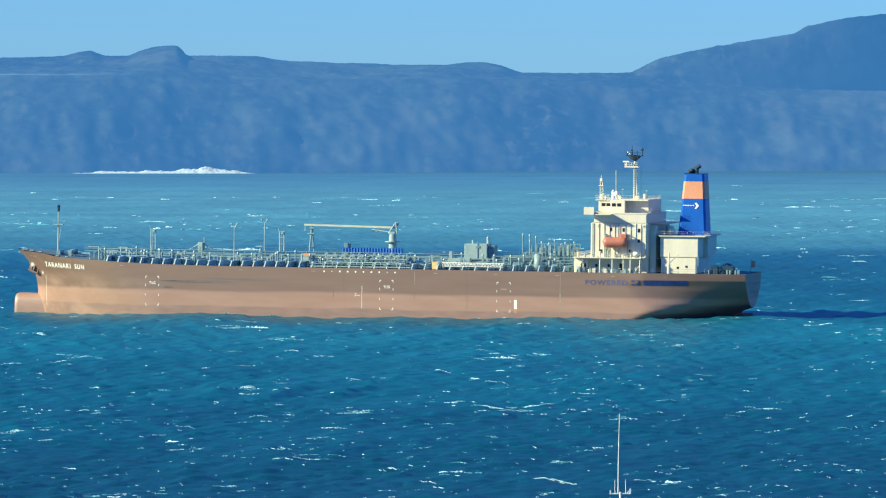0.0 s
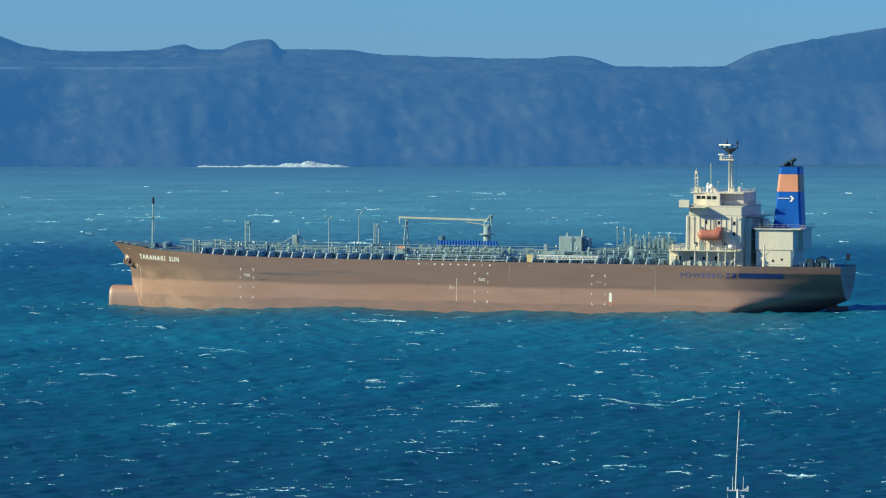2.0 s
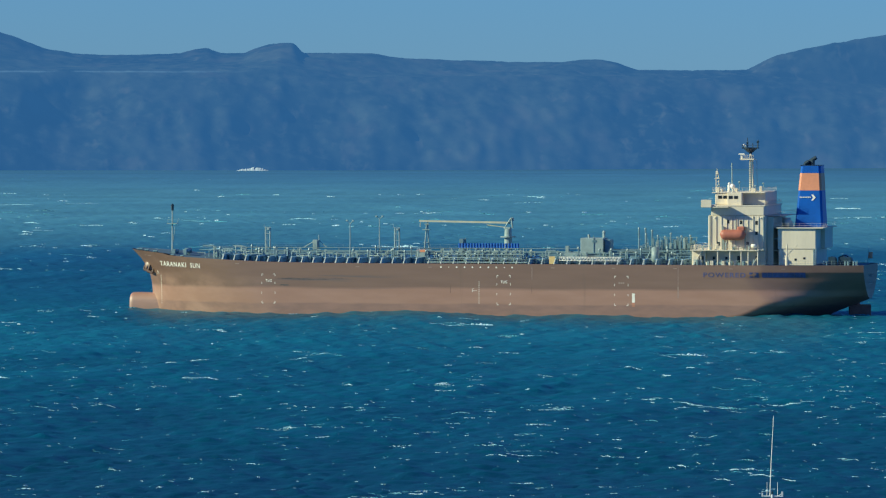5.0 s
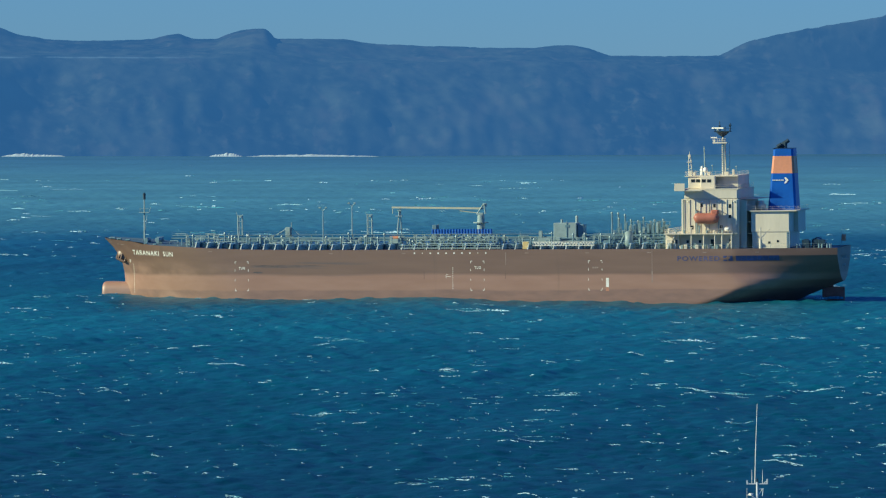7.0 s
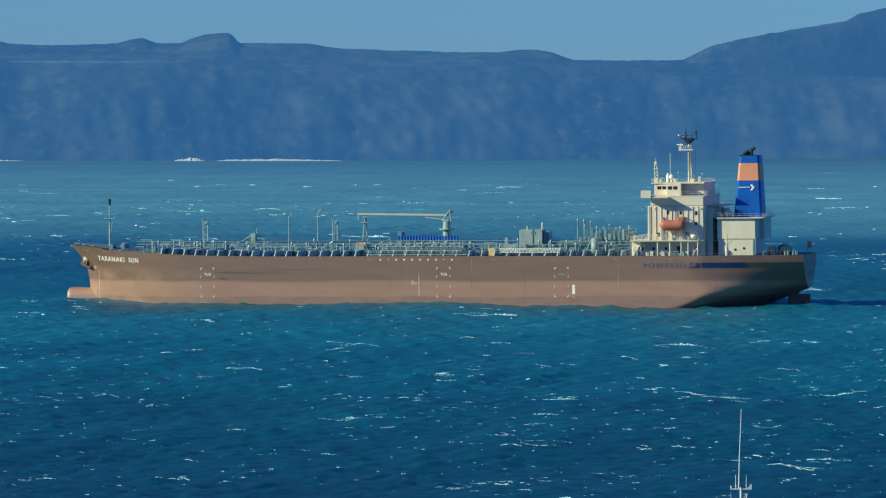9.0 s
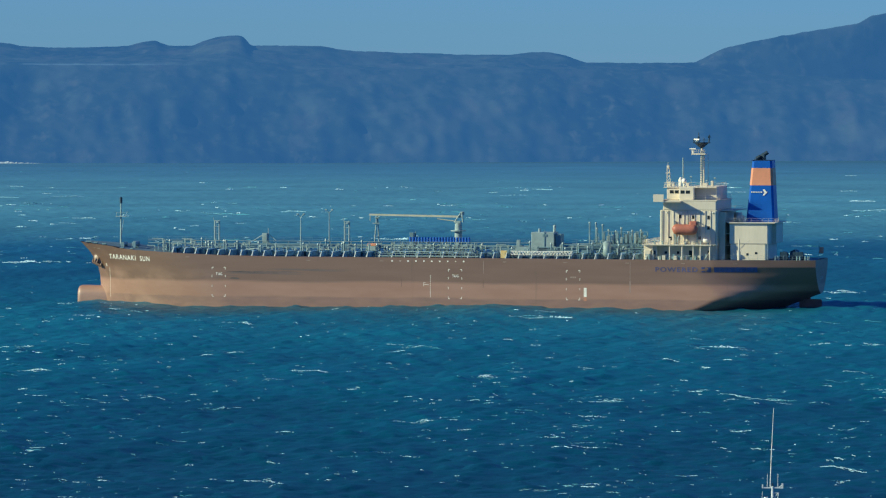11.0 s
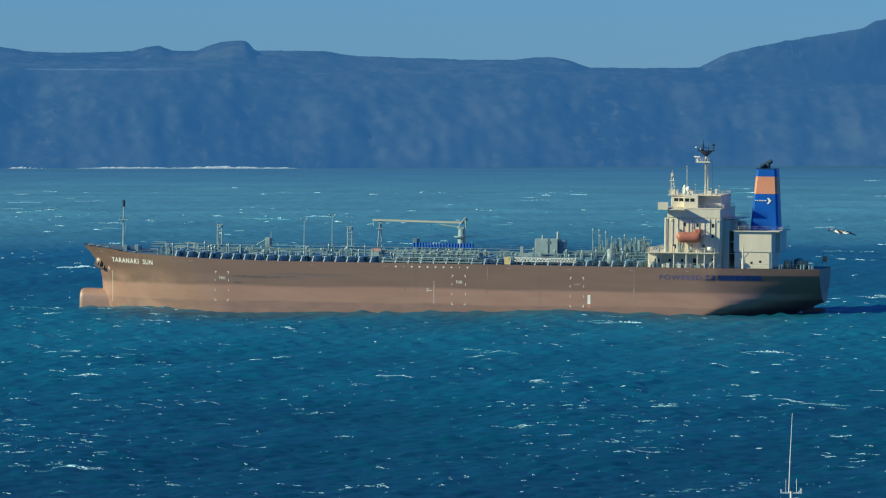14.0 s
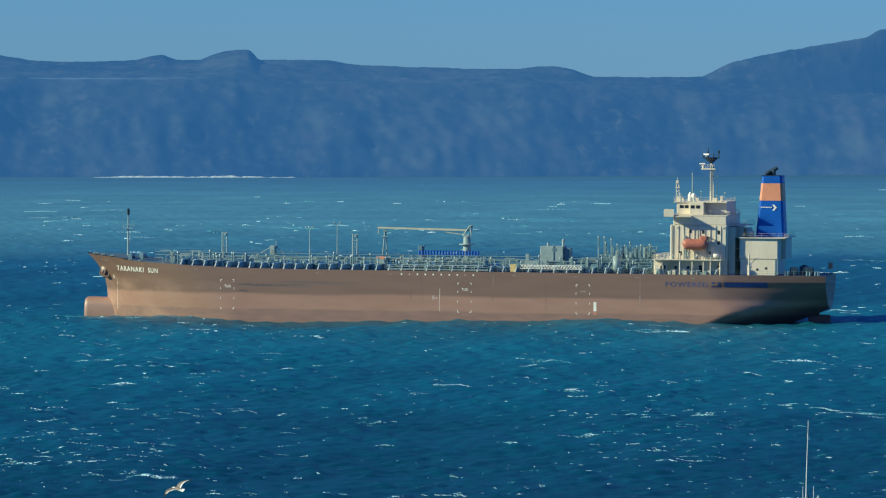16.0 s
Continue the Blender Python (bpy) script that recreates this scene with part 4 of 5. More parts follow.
def manifold():
    m = tagged(new("cargo_manifold"), "frame of grey cargo manifold pipes at midships")
    m.parent = ship
    for z, y in ((13.3, -13.5), (14.1, -12), (14.7, -11)):
        bm = bmesh.new()
        rod(bm, (-12.5, y, z), (7.5, y, z), 0.14)
        straight_rail(bm, ((-12.5, y, z), (7.5, y, z)), 0.9, 1.7, 0.04)
        part("gallery", bm, PALE, m)
    post = part("frame_post", shape((box, (-0.11, -13.6, 12), (0.11, -13.35, 13.4)), (box, (-0.11, -11.1, 12), (0.11, -10.85, 15.6)), (box, (-0.08, -13.6, 13.2), (0.08, -11, 13.35))), PALE, m)
    post.location.x = -12.4
    for k in range(1, 11):
        again(post, (1.98 * k, 0, 0))
    for k in range(8):
        x = -10.9 + 2.2 * k
        bm = shape((rod, (x, -13.2, 13.0), (x, -6, 13.0), 0.36, None, 10), (rod, (x, -13.3, 13.0), (x, -13.15, 13.0), 0.52, None, 12), (rod, (x, -11.2, 13.4), (x, -11.2, 14.4), 0.3), (ball, (x, -11.6, 14.2), (0.55, 0.5, 0.5), 1))
        part("manifold_pipe", bm, PALE if k % 2 else GREY, m, "grey cargo pipe end with a flange")
        bm = shape((rod, (x + 0.7, -11.6, 14.8), (x + 0.7, -11.4, 14.8), 0.45, None, 10), (rod, (x + 0.7, -11.5, 13.2), (x + 0.7, -11.5, 14.8), 0.08))
        part("valve_wheel", bm, PALE, m, "valve wheel on a stem")
    part("drip_tray", shape((box, (-15.6, -15.2, 12.2), (9, -13.8, 12.5)), (box, (-15.6, -15.2, 12.9), (9, -15.1, 13.0))), PALE, m, "pale drip tray rail at the deck edge")
    rack = tagged(new("drum_rack"), "row of royal blue drums on a rack above the manifold")
    rack.parent = ship
    part("shelf", shape((box, (-9.3, -9.6, 15.55), (6.1, -8.6, 15.65)), (box, (-9.2, -9.2, 12), (-9.0, -9.0, 15.6)), (box, (-1.7, -9.2, 12), (-1.5, -9.0, 15.6)), (box, (5.8, -9.2, 12), (6.0, -9.0, 15.6))), GREY, rack)
    drum = part("drum", shape((rod, (0, 0, 0), (0, 0, 1.1), 0.30, None, 10), (rod, (0, 0, 0.3), (0, 0, 0.36), 0.32, None, 10), (rod, (0, 0, 0.62), (0, 0, 0.68), 0.32, None, 10)), BLUE, rack, "royal blue steel drum")
    drum.location = (-8.8, -9.1, 15.65)
    for k in range(1, 21):
        again(drum, (0.72 * k, 0, 0))
    # deck house aft of the manifold, with machinery on its roof
    house = part("pump_house", shape((box, (19.8, -3, 12), (25.4, 3, 18.0), 0.1)), PALE, ship, "pale grey boxy deck house")
    part("side_locker", shape((box, (25.5, -2, 12), (27.0, 2, 17.6), 0.08)), GREY, house)
    part("ladder", shape((box, (23.0, -3.15, 14), (23.15, -3.02, 18.6)), (box, (22.6, -3.15, 17.0), (23.6, -3.02, 17.5))), GREY, house, "grey ladder and lamp")
    part("roof_vent", shape((rod, (21.3, 0, 18), (21.3, 0, 18.8), 0.3)), PALE, house)
    part("roof_vent", shape((rod, (25.0, 0, 18), (25.0, 0, 19.4), 0.35), (ball, (25.0, 0, 19.4), 0.42, 1)), PALE, house)
    bm = shape((box, (16.8, -8, 12), (22.3, -6, 14.6), 0.08), (box, (17.0, -7.5, 14.6), (17.8, -6.5, 16.2), 0.05))
    part("deck_locker", bm, PALE, ship, "low pale deck locker")
    bm = shape((box, (14.4, -14.6, 12), (15.9, -13.4, 13.8), 0.06))
    part("fire_box", bm, YELLOW, ship, "yellow-buff equipment box at the deck edge")
    bm = shape((box, (15.95, -14.6, 12), (16.5, -13.6, 13.9), 0.05))
    part("side_box", bm, GREY, ship, "grey equipment box")
    # accommodation ladder stowed along the deck edge: two chords and a zigzag
    bm = bmesh.new()
    for y in (-14.9, -14.1):
        for z in (12.85, 13.7):
            box(bm, (16.9, y - 0.05, z - 0.06), (31.9, y + 0.05, z + 0.06))
        for k in range(20):
            x = 16.95 + k * 0.748
            rod(bm, (x, y, 12.85), (x + 0.374, y, 13.7), 0.045, None, 5)
            rod(bm, (x + 0.374, y, 13.7), (x + 0.748, y, 12.85), 0.045, None, 5)
    part("gangway", bm, WHITE, ship, "white lattice gangway stowed along the deck edge")
    # forest of vent risers before the accommodation
    r = random.Random(8)
    for k in range(15):
        x = 33.6 + k * 0.93
        top = (20.2, 20.0, 18.8, 19.6, 17.6, 18.4, 17.8, 18.2, 18.9, 17.4, 18.0, 18.3, 17.2, 18.4, 17.9)[k]
        y = r.uniform(-1, 4)
        bm = shape((rod, (x, y, 12), (x, y, top), 0.17, None, 8), (rod, (x, y, top), (x, y, top + 0.35), 0.3, 0.22, 8))
        if k % 3 == 0:
            rod(bm, (x, y, 16.0), (x + 1.9, y, 16.0), 0.1)
        part("vent_riser", bm, GREY, ship, "tall grey vent riser")
    for k in range(34):
        x, y, top = r.uniform(33.4, 48.4), r.uniform(-3.5, -0.5), r.uniform(15.2, 18.4)
        bm = shape((rod, (x, y, 12), (x, y, top), 0.08, None, 6), (rod, (x, y, top), (x + r.choice((-0.6, 0.6)), y, top), 0.08, None, 6))
        if k % 4 == 0:
            rod(bm, (x - 1.2, y, top - 1.4), (x + 1.6, y, top - 1.4), 0.06, None, 6)
        part("thin_riser", bm, GREY if k % 3 else PALE, ship, "thin grey riser pipe")
    for y, z, x0, x1 in ((-4.5, 14.3, 17, 49), (-5.5, 13.7, 10, 49), (-3.8, 15.1, 27, 49), (-6.5, 14.9, 30, 44)):
        part("branch_line", shape((rod, (x0, y, z), (x1, y, z), 0.13, None, 8), *[(box, (x0 + 0.5 + 3.4 * k, y - 0.1, 11.9), (x0 + 0.65 + 3.4 * k, y + 0.1, z)) for k in range(int((x1 - x0) / 3.4))]), GREY, ship, "grey branch line on short legs")
    bm = bmesh.new()
    for z in (15.3, 16.4, 17.2, 18.2):
        box(bm, (36.8, -1.15, z), (48.2, -1.0, z + 0.1))
    for k in range(6):
        box(bm, (36.9 + k * 2.2, -1.1, 11.9), (37.05 + k * 2.2, -0.95, 18.2))
    part("cabinet_frame", bm, GREY, ship, "grey frame that carries narrow cabinets")
    for k in range(10):
        h = (17.9, 17.2, 17.6, 17.9, 16.9, 17.7, 17.4, 18.0, 16.8, 17.5)[k]
        part("valve_cabinet", shape((box, (36.9 + k * 1.12, -1.5, 15.4), (37.5 + k * 1.12, -0.5, h), 0.05)), PALE if k % 3 == 1 else GREY, ship, "narrow grey valve cabinet")
    bm = shape((rod, (39.8, -11.6, 12), (39.8, -11.6, 15.9), 0.95, None, 16), (rod, (39.8, -11.6, 15.9), (39.8, -11.6, 16.15), 0.95, 0.5, 16), (rod, (37.2, -11.6, 12), (38.8, -11.6, 15.6), 0.12))
    part("upright_tank", bm, PALE, ship, "pale upright cylindrical tank", True)
    for k in range(8):
        x = 10 + k * 4.7
        bm = shape((box, (x, -11, 12), (x + 1.6, -10, 13.2 + (k % 3) * 0.4), 0.08), (rod, (x + 2.2, -11, 12), (x + 2.2, -11, 14.6), 0.09), (rod, (x + 2.2, -11, 14.2), (x + 3.6, -11, 13.0), 0.08))
        part("winch_box", bm, GREY, ship, "grey mooring winch and stay")


# ---- the accommodation block, bridge and funnel at the stern ----
def window(parent, x, y, z, w, h):
    w_ob = part("window", shape((box, (x - w / 2, y - 0.04, z - h / 2), (x + w / 2, y + 0.03, z + h / 2))), GLASS, parent)
    return w_ob


def accommodation():
    acc = tagged(new("accommodation_block"), "tall cream-white steel deckhouse with ribbed sides")
    acc.parent = ship
    part("tower", shape((box, (52.9, -13, 15.4), (66.7, 13, 23.8), 0.12)), CREAM, acc)
    part("lower_house", shape((box, (50.4, -12.2, 11.9), (66.6, 12.2, 15.38), 0.08)), CREAM, acc)
    part("boat_deck", shape((box, (49.0, -15.6, 15.4), (65.6, 15.6, 15.62))), CREAM, acc, "thin cream boat deck on posts")
    rib = part("rib", shape((box, (-0.05, -13.16, 15.65), (0.05, -12.99, 23.7))), CREAM, acc)
    rib.location.x = 53.6
    for k in range(1, 10):
        again(rib, (1.28 * k, 0, 0))
    post = part("deck_post", shape((rod, (0, -15.2, 11.9), (0, -15.2, 15.4), 0.16, None, 8)), CREAM, acc)
    post.location.x = 55.6
    for x in (58.6, 61.3, 63.0, 65.3):
        again(post, (x - 55.6, 0, 0))
    part("fore_house", shape((box, (49.1, -13.8, 11.9), (52.4, 13.8, 15.38), 0.08)), CREAM, acc)
    part("fore_house_step", shape((box, (49.5, -14.6, 11.9), (50.9, -13.8, 14.2), 0.06), (box, (51.2, -14.4, 11.9), (51.5, -13.8, 15.3))), CREAM, acc)
    part("doorway", shape((box, (51.3, -13.86, 12.1), (52.0, -13.78, 14.1))), DARK, acc, "dark open doorway")
    for x, z, w, h in ((57.7, 22.3, 0.62, 0.85), (60.9, 22.2, 0.62, 0.85), (64.6, 22.1, 0.6, 0.9), (64.6, 19.6, 0.6, 0.8), (55.4, 17.0, 0.7, 0.9), (62.5, 17.2, 0.6, 0.7)):
        window(acc, x, -13.02, z, w, h)
    for x, z, w, h in ((54.2, 13.6, 0.6, 0.7), (57.2, 13.6, 0.6, 0.7), (60.2, 13.3, 0.8, 1.7), (64.6, 13.8, 0.6, 0.7)):
        window(acc, x, -12.22, z, w, h)
    # after decks in the lee of the block: galleries and a stair
    for k, z in enumerate((15.3, 18.1, 20.9, 23.6)):
        g = part("after_gallery", shape((box, (66.7, -9, z), (70.2, 12.5, z + 0.16))), CREAM, acc)
        bm = bmesh.new()
        straight_rail(bm, ((66.8, -9, z + 0.16), (70.1, -9, z + 0.16), (70.1, 12.4, z + 0.16)), 1.05, 1.4, 0.02)
        part("gallery_rail", bm, CREAM, g)
    part("stair_house", shape((box, (66.7, -10, 11.9), (68.2, 8, 23.4), 0.08)), CREAM, acc)
    part("round_vent", shape((rod, (70.6, -5.2, 20.9), (70.6, -5.2, 23.2), 1.0, None, 14), (rod, (71.6, -7.2, 21.8), (70.4, -5.2, 22.4), 0.95, 0.9, 14)), CREAM, acc, "cream cowl ventilator", True)
    # navigation bridge
    part("bridge_base", shape((box, (53.6, -12.95, 23.85), (66.4, 12.95, 26.0), 0.1)), CREAM, acc)
    part("bridge_deck", shape((box, (52.6, -13.0, 26.0), (66.6, 13.0, 26.25)), (box, (51.9, -16.0, 25.75), (58.2, 16.0, 25.95))), CREAM, acc, "bridge deck slab with long wings")
    for s in (-1, 1):
        bm = shape((box, (51.8, s * 16.1 - 0.06, 25.8), (54.2, s * 16.1 + 0.06, 27.6)), (box, (51.72, min(s * 16.1, s * 9), 25.8), (51.84, max(s * 16.1, s * 9), 27.55)))
        part("wing_bulwark", bm, CREAM, acc, "solid cream bulwark of the bridge wing")
    wh = part("wheelhouse", shape((box, (53.8, -8.4, 26.25), (58.62, 8.4, 29.1), 0.1), (box, (57.1, -10.4, 26.2), (60.6, -8.4, 29.2), 0.08)), CREAM, acc, "cream wheelhouse with a row of windows")
    for x, y in ((55.0, -8.42), (56.2, -8.42), (57.9, -10.42), (59.2, -10.42)):
        window(wh, x, y, 28.1, 0.95, 0.75)
    for k in range(9):
        part("front_window", shape((box, (53.75, -7.8 + k * 1.75, 27.6), (53.82, -6.4 + k * 1.75, 28.6))), GLASS, wh)
    part("chart_room", shape((box, (58.6, -7.0, 26.25), (65.8, 9.6, 29.4), 0.1)), CREAM, acc)
    part("monkey_deck", shape((box, (53.0, -8.7, 29.1), (65.9, 9.7, 29.25))), CREAM, acc)
    bm = bmesh.new()
    straight_rail(bm, ((53.1, 8.6, 29.2), (53.1, -8.6, 29.2), (65.8, -8.6, 29.2), (65.8, 9.0, 29.2)), 1.15, 1.1, 0.022)
    part("monkey_rail", bm, CREAM, acc, "cream handrail round the top deck")
    bm = bmesh.new()
    straight_rail(bm, ((59.9, -12.9, 26.25), (66.5, -12.9, 26.25), (66.5, 12, 26.25)), 1.05, 1.3, 0.022)
    straight_rail(bm, ((49.1, -15.4, 15.6), (65.5, -15.4, 15.6)), 1.05, 1.3, 0.024)
    straight_rail(bm, ((49.1, -15.4, 15.6), (49.1, 15, 15.6)), 1.05, 1.5, 0.035)
    part("deck_rail", bm, CREAM, acc, "cream handrail along the upper decks")
    # things on the top deck
    for x, y, r, z in ((57.3, -4.0, 0.62, 30.6), (56.3, -3.0, 0.34, 31.2)):
        part("radome", shape((ball, (x, y, z), (r, r, r * 1.15), 2), (rod, (x, y, 29.2), (x, y, z - 0.3), 0.18)), WHITE, acc, "white satellite dome", True)
    for x, y, w, h in ((53.9, -5, 0.9, 1.3), (55.0, -6, 0.5, 0.9), (58.4, -5.5, 0.8, 1.0), (62.6, -5, 1.2, 1.0), (64.0, -3, 0.6, 1.5)):
        part("deck_box", shape((box, (x - w / 2, y - 0.4, 29.2), (x + w / 2, y + 0.4, 29.2 + h), 0.05)), CREAM, acc, "small cream deck box")
    for x, y, h in ((54.6, -7.6, 1.9), (59.6, -7.8, 2.6), (63.4, -7.6, 1.7), (65.2, -6.5, 2.3)):
        part("search_light", shape((rod, (x, y, 29.2), (x, y, 29.2 + h), 0.06, None, 6), (rod, (x - 0.22, y, 29.1 + h), (x + 0.18, y - 0.1, 29.15 + h), 0.2, 0.16, 8)), PALE, acc, "small search light on a stalk")
    part("compass_post", shape((rod, (55.6, 0, 29.2), (55.6, 0, 30.6), 0.28, 0.22, 10), (ball, (55.6, 0, 30.7), 0.34, 1)), WHITE, acc)
    for x in (53.35, 59.6, 66.3):
        part("drain_pipe", shape((rod, (x, -13.1, 15.7), (x, -13.1, 23.7), 0.07, None, 6)), PALE, acc, "pale drain pipe down the side")
    for x in (54.5, 58.0, 62.0, 65.6):
        part("deck_lamp", shape((box, (x - 0.15, -13.35, 23.1), (x + 0.15, -13.0, 23.35), 0.04)), WHITE, acc)
    for x, z in ((49.6, 12.0), (63.9, 12.0)):
        part("inclined_ladder", shape((box, (x, -14.9, z), (x + 0.12, -14.3, z + 0.1)), (rod, (x, -14.9, z), (x + 2.2, -14.9, z + 3.4), 0.07, None, 6), (rod, (x, -14.3, z), (x + 2.2, -14.3, z + 3.4), 0.07, None, 6),
                                      *[(box, (x + 0.28 * k, -14.9, z + 0.43 * k), (x + 0.28 * k + 0.2, -14.3, z + 0.43 * k + 0.05)) for k in range(1, 8)]), CREAM, acc, "steep cream ladder between decks")
    lat = bmesh.new()
    for dx in (-0.45, 0.45):
        rod(lat, (53.0 + dx, 0, 29.2), (52.8 + dx * 0.5, 0, 34.0), 0.1)
    for k in range(5):
        rod(lat, (52.6, 0, 29.6 + k * 0.9), (53.3, 0, 30.3 + k * 0.9), 0.06)
    box(lat, (52.2, -0.4, 32.4), (53.4, 0.4, 32.55))
    box(lat, (52.5, -0.3, 33.5), (53.1, 0.3, 34.3), 0.05)
    rod(lat, (52.8, 0, 34), (52.8, 0, 35.0), 0.05)
    part("signal_mast", lat, CREAM, acc, "short pale lattice signal mast")
    part("whip_aerial", shape((rod, (56.5, 0, 29.2), (56.4, 0, 36.2), 0.18, 0.14, 6), (ball, (56.4, 0, 35.6), 0.16, 1)), PALE, acc, "pale whip aerial")
    part("whip_aerial", shape((rod, (62.6, 0, 29.2), (62.5, 0, 37.0), 0.07, 0.05, 6)), PALE, acc, "thin whip aerial")
    rm = part("radar_mast", shape((rod, (61.0, -0.5, 29.2), (61.0, -0.1, 38.6), 0.3, 0.22, 8), (rod, (61.5, 0.4, 29.2), (61.5, 0.2, 38.0), 0.14), (box, (60.75, -0.6, 30), (61.0, -0.4, 38)), (box, (58.6, -1.0, 36.95), (62.0, 1.0, 37.28))), CREAM, acc, "stout pale radar mast")
    part("ladder", shape(*[(box, (60.7, -0.72, 29.6 + 0.55 * k), (61.5, -0.6, 29.72 + 0.55 * k)) for k in range(15)], (box, (61.35, -0.75, 29.4), (61.5, -0.6, 37.4))), GREY, rm, "grey ladder up the mast")
    part("platform_rail", shape(*[(rod, (58.65 + 0.55 * k, -0.95, 37.25), (58.65 + 0.55 * k, -0.95, 38.1), 0.04, None, 5) for k in range(6)], (box, (58.6, -1, 38.05), (61.9, -0.9, 38.13)), (box, (58.55, -1, 38.05), (58.65, 1, 38.13)), (box, (58.6, -1, 37.6), (61.9, -0.94, 37.66))), CREAM, rm)
    part("lower_scanner", shape((rod, (58.9, -0.2, 37.25), (58.9, -0.2, 38.2), 0.16, None, 8), (box, (58.1, -0.45, 38.2), (59.6, 0.0, 38.5), 0.06)), WHITE, rm, "small white radar scanner on its platform")
    yk = shape((rod, (60.95, 0, 38.3), (60.95, 0, 38.9), 0.26, 0.5, 8), (rod, (60.9, 0, 38.75), (60.9, 0, 39.75), 0.65, 1.75, 12), (box, (58.9, -0.8, 39.7), (63.0, 0.8, 39.95), 0.05),
               (rod, (59.2, 0, 39.8), (58.9, 0, 40.6), 0.13), (rod, (60.3, 0, 39.9), (60.2, 0, 42.3), 0.13, 0.1), (rod, (62.7, 0, 39.8), (62.8, 0, 41.8), 0.17, 0.13), (rod, (61.5, 0, 39.9), (61.5, 0, 41.0), 0.1),
               (box, (62.45, -0.25, 41.0), (63.05, 0.25, 41.5), 0.06), (box, (59.95, -0.2, 40.9), (60.45, 0.2, 41.3), 0.05), (box, (58.9, -0.85, 40.45), (63.0, -0.78, 40.52)), (box, (58.9, 0.78, 40.45), (63.0, 0.85, 40.52)))
    part("yardarm", yk, DARK, rm, "black basket yardarm with lamp prongs")
    scanner = part("radar_scanner", shape((box, (-1.75, -0.16, 0.0), (1.75, 0.16, 0.34), 0.08), (rod, (0, 0, -0.2), (0, 0, 0.05), 0.2)), WHITE, rm, "white turning radar scanner")
    part("scanner_gearbox", shape((box, (59.5, -0.55, 39.95), (60.1, -0.05, 40.25), 0.05)), PALE, rm)
    # lifeboat in its davits
    boat = bmesh.new()
    n, m = 14, 14
    rings = []
    for i in range(n + 1):
        s = -1 + 2 * i / n
        k = max(0.02, 1 - abs(s) ** 8) ** 0.5
        rings.append([boat.verts.new((59.2 + 3.15 * s, -14.7 + 1.35 * k * math.cos(a), 19.3 + (1.2 if math.sin(a) > 0 else 1.4) * (0.55 + 0.45 * k) * math.sin(a) * k + 0.1 * s * s)) for a in (2 * math.pi * j / m for j in range(m))])
    for a, b in zip(rings, rings[1:]):
        for j in range(m):
            boat.faces.new((a[j], a[(j + 1) % m], b[(j + 1) % m], b[j]))
    boat.faces.new(rings[0])
    boat.faces.new(rings[-1])
    bmesh.ops.recalc_face_normals(boat, faces=boat.faces)
    lb = part("lifeboat", boat, LIFE, ship, "faded orange enclosed lifeboat hung outboard of the deckhouse", True)
    part("conning_dome", shape((box, (60.3, -15.4, 20.0), (62.2, -14.0, 21.25), 0.3)), LIFE, lb)
    part("rubbing_strake", shape((box, (56.6, -15.9, 19.05), (61.8, -15.83, 19.2))), LIFE, lb)
    for x in (56.6, 61.9):
        part("davit", shape((box, (x - 0.15, -13.3, 15.6), (x + 0.15, -13.1, 21.2)), (rod, (x, -13.2, 21.1), (x, -14.7, 21.2), 0.13), (rod, (x, -14.7, 21.2), (x, -14.7, 20.2), 0.05)), PALE, ship, "pale lifeboat davit")
    # clutter under and on the boat deck
    r = random.Random(12)
    for k in range(34):
        x = 50.0 + k * 0.46
        h = r.uniform(0.6, 1.7)
        y = r.uniform(-15.0, -13.6)
        z = 15.6 if k % 4 == 0 else 11.9
        bm = shape((box, (x - r.uniform(0.2, 0.4), y - 0.3, z), (x + r.uniform(0.2, 0.4), y + 0.3, z + h), 0.04)) if k % 2 else shape((rod, (x, y, z), (x, y, z + h), 0.2), (rod, (x - 0.3, y, z + h), (x + 0.3, y, z + h), 0.12))
        part("deck_gear", bm, (CREAM, PALE, GREY)[k % 3], ship, "small piece of deck gear beside the deckhouse")
    part("life_raft", shape((rod, (63.6, -14.6, 16.6), (64.9, -14.6, 16.6), 0.42, None, 12)), WHITE, ship, "white life raft canister", True)
    return scanner


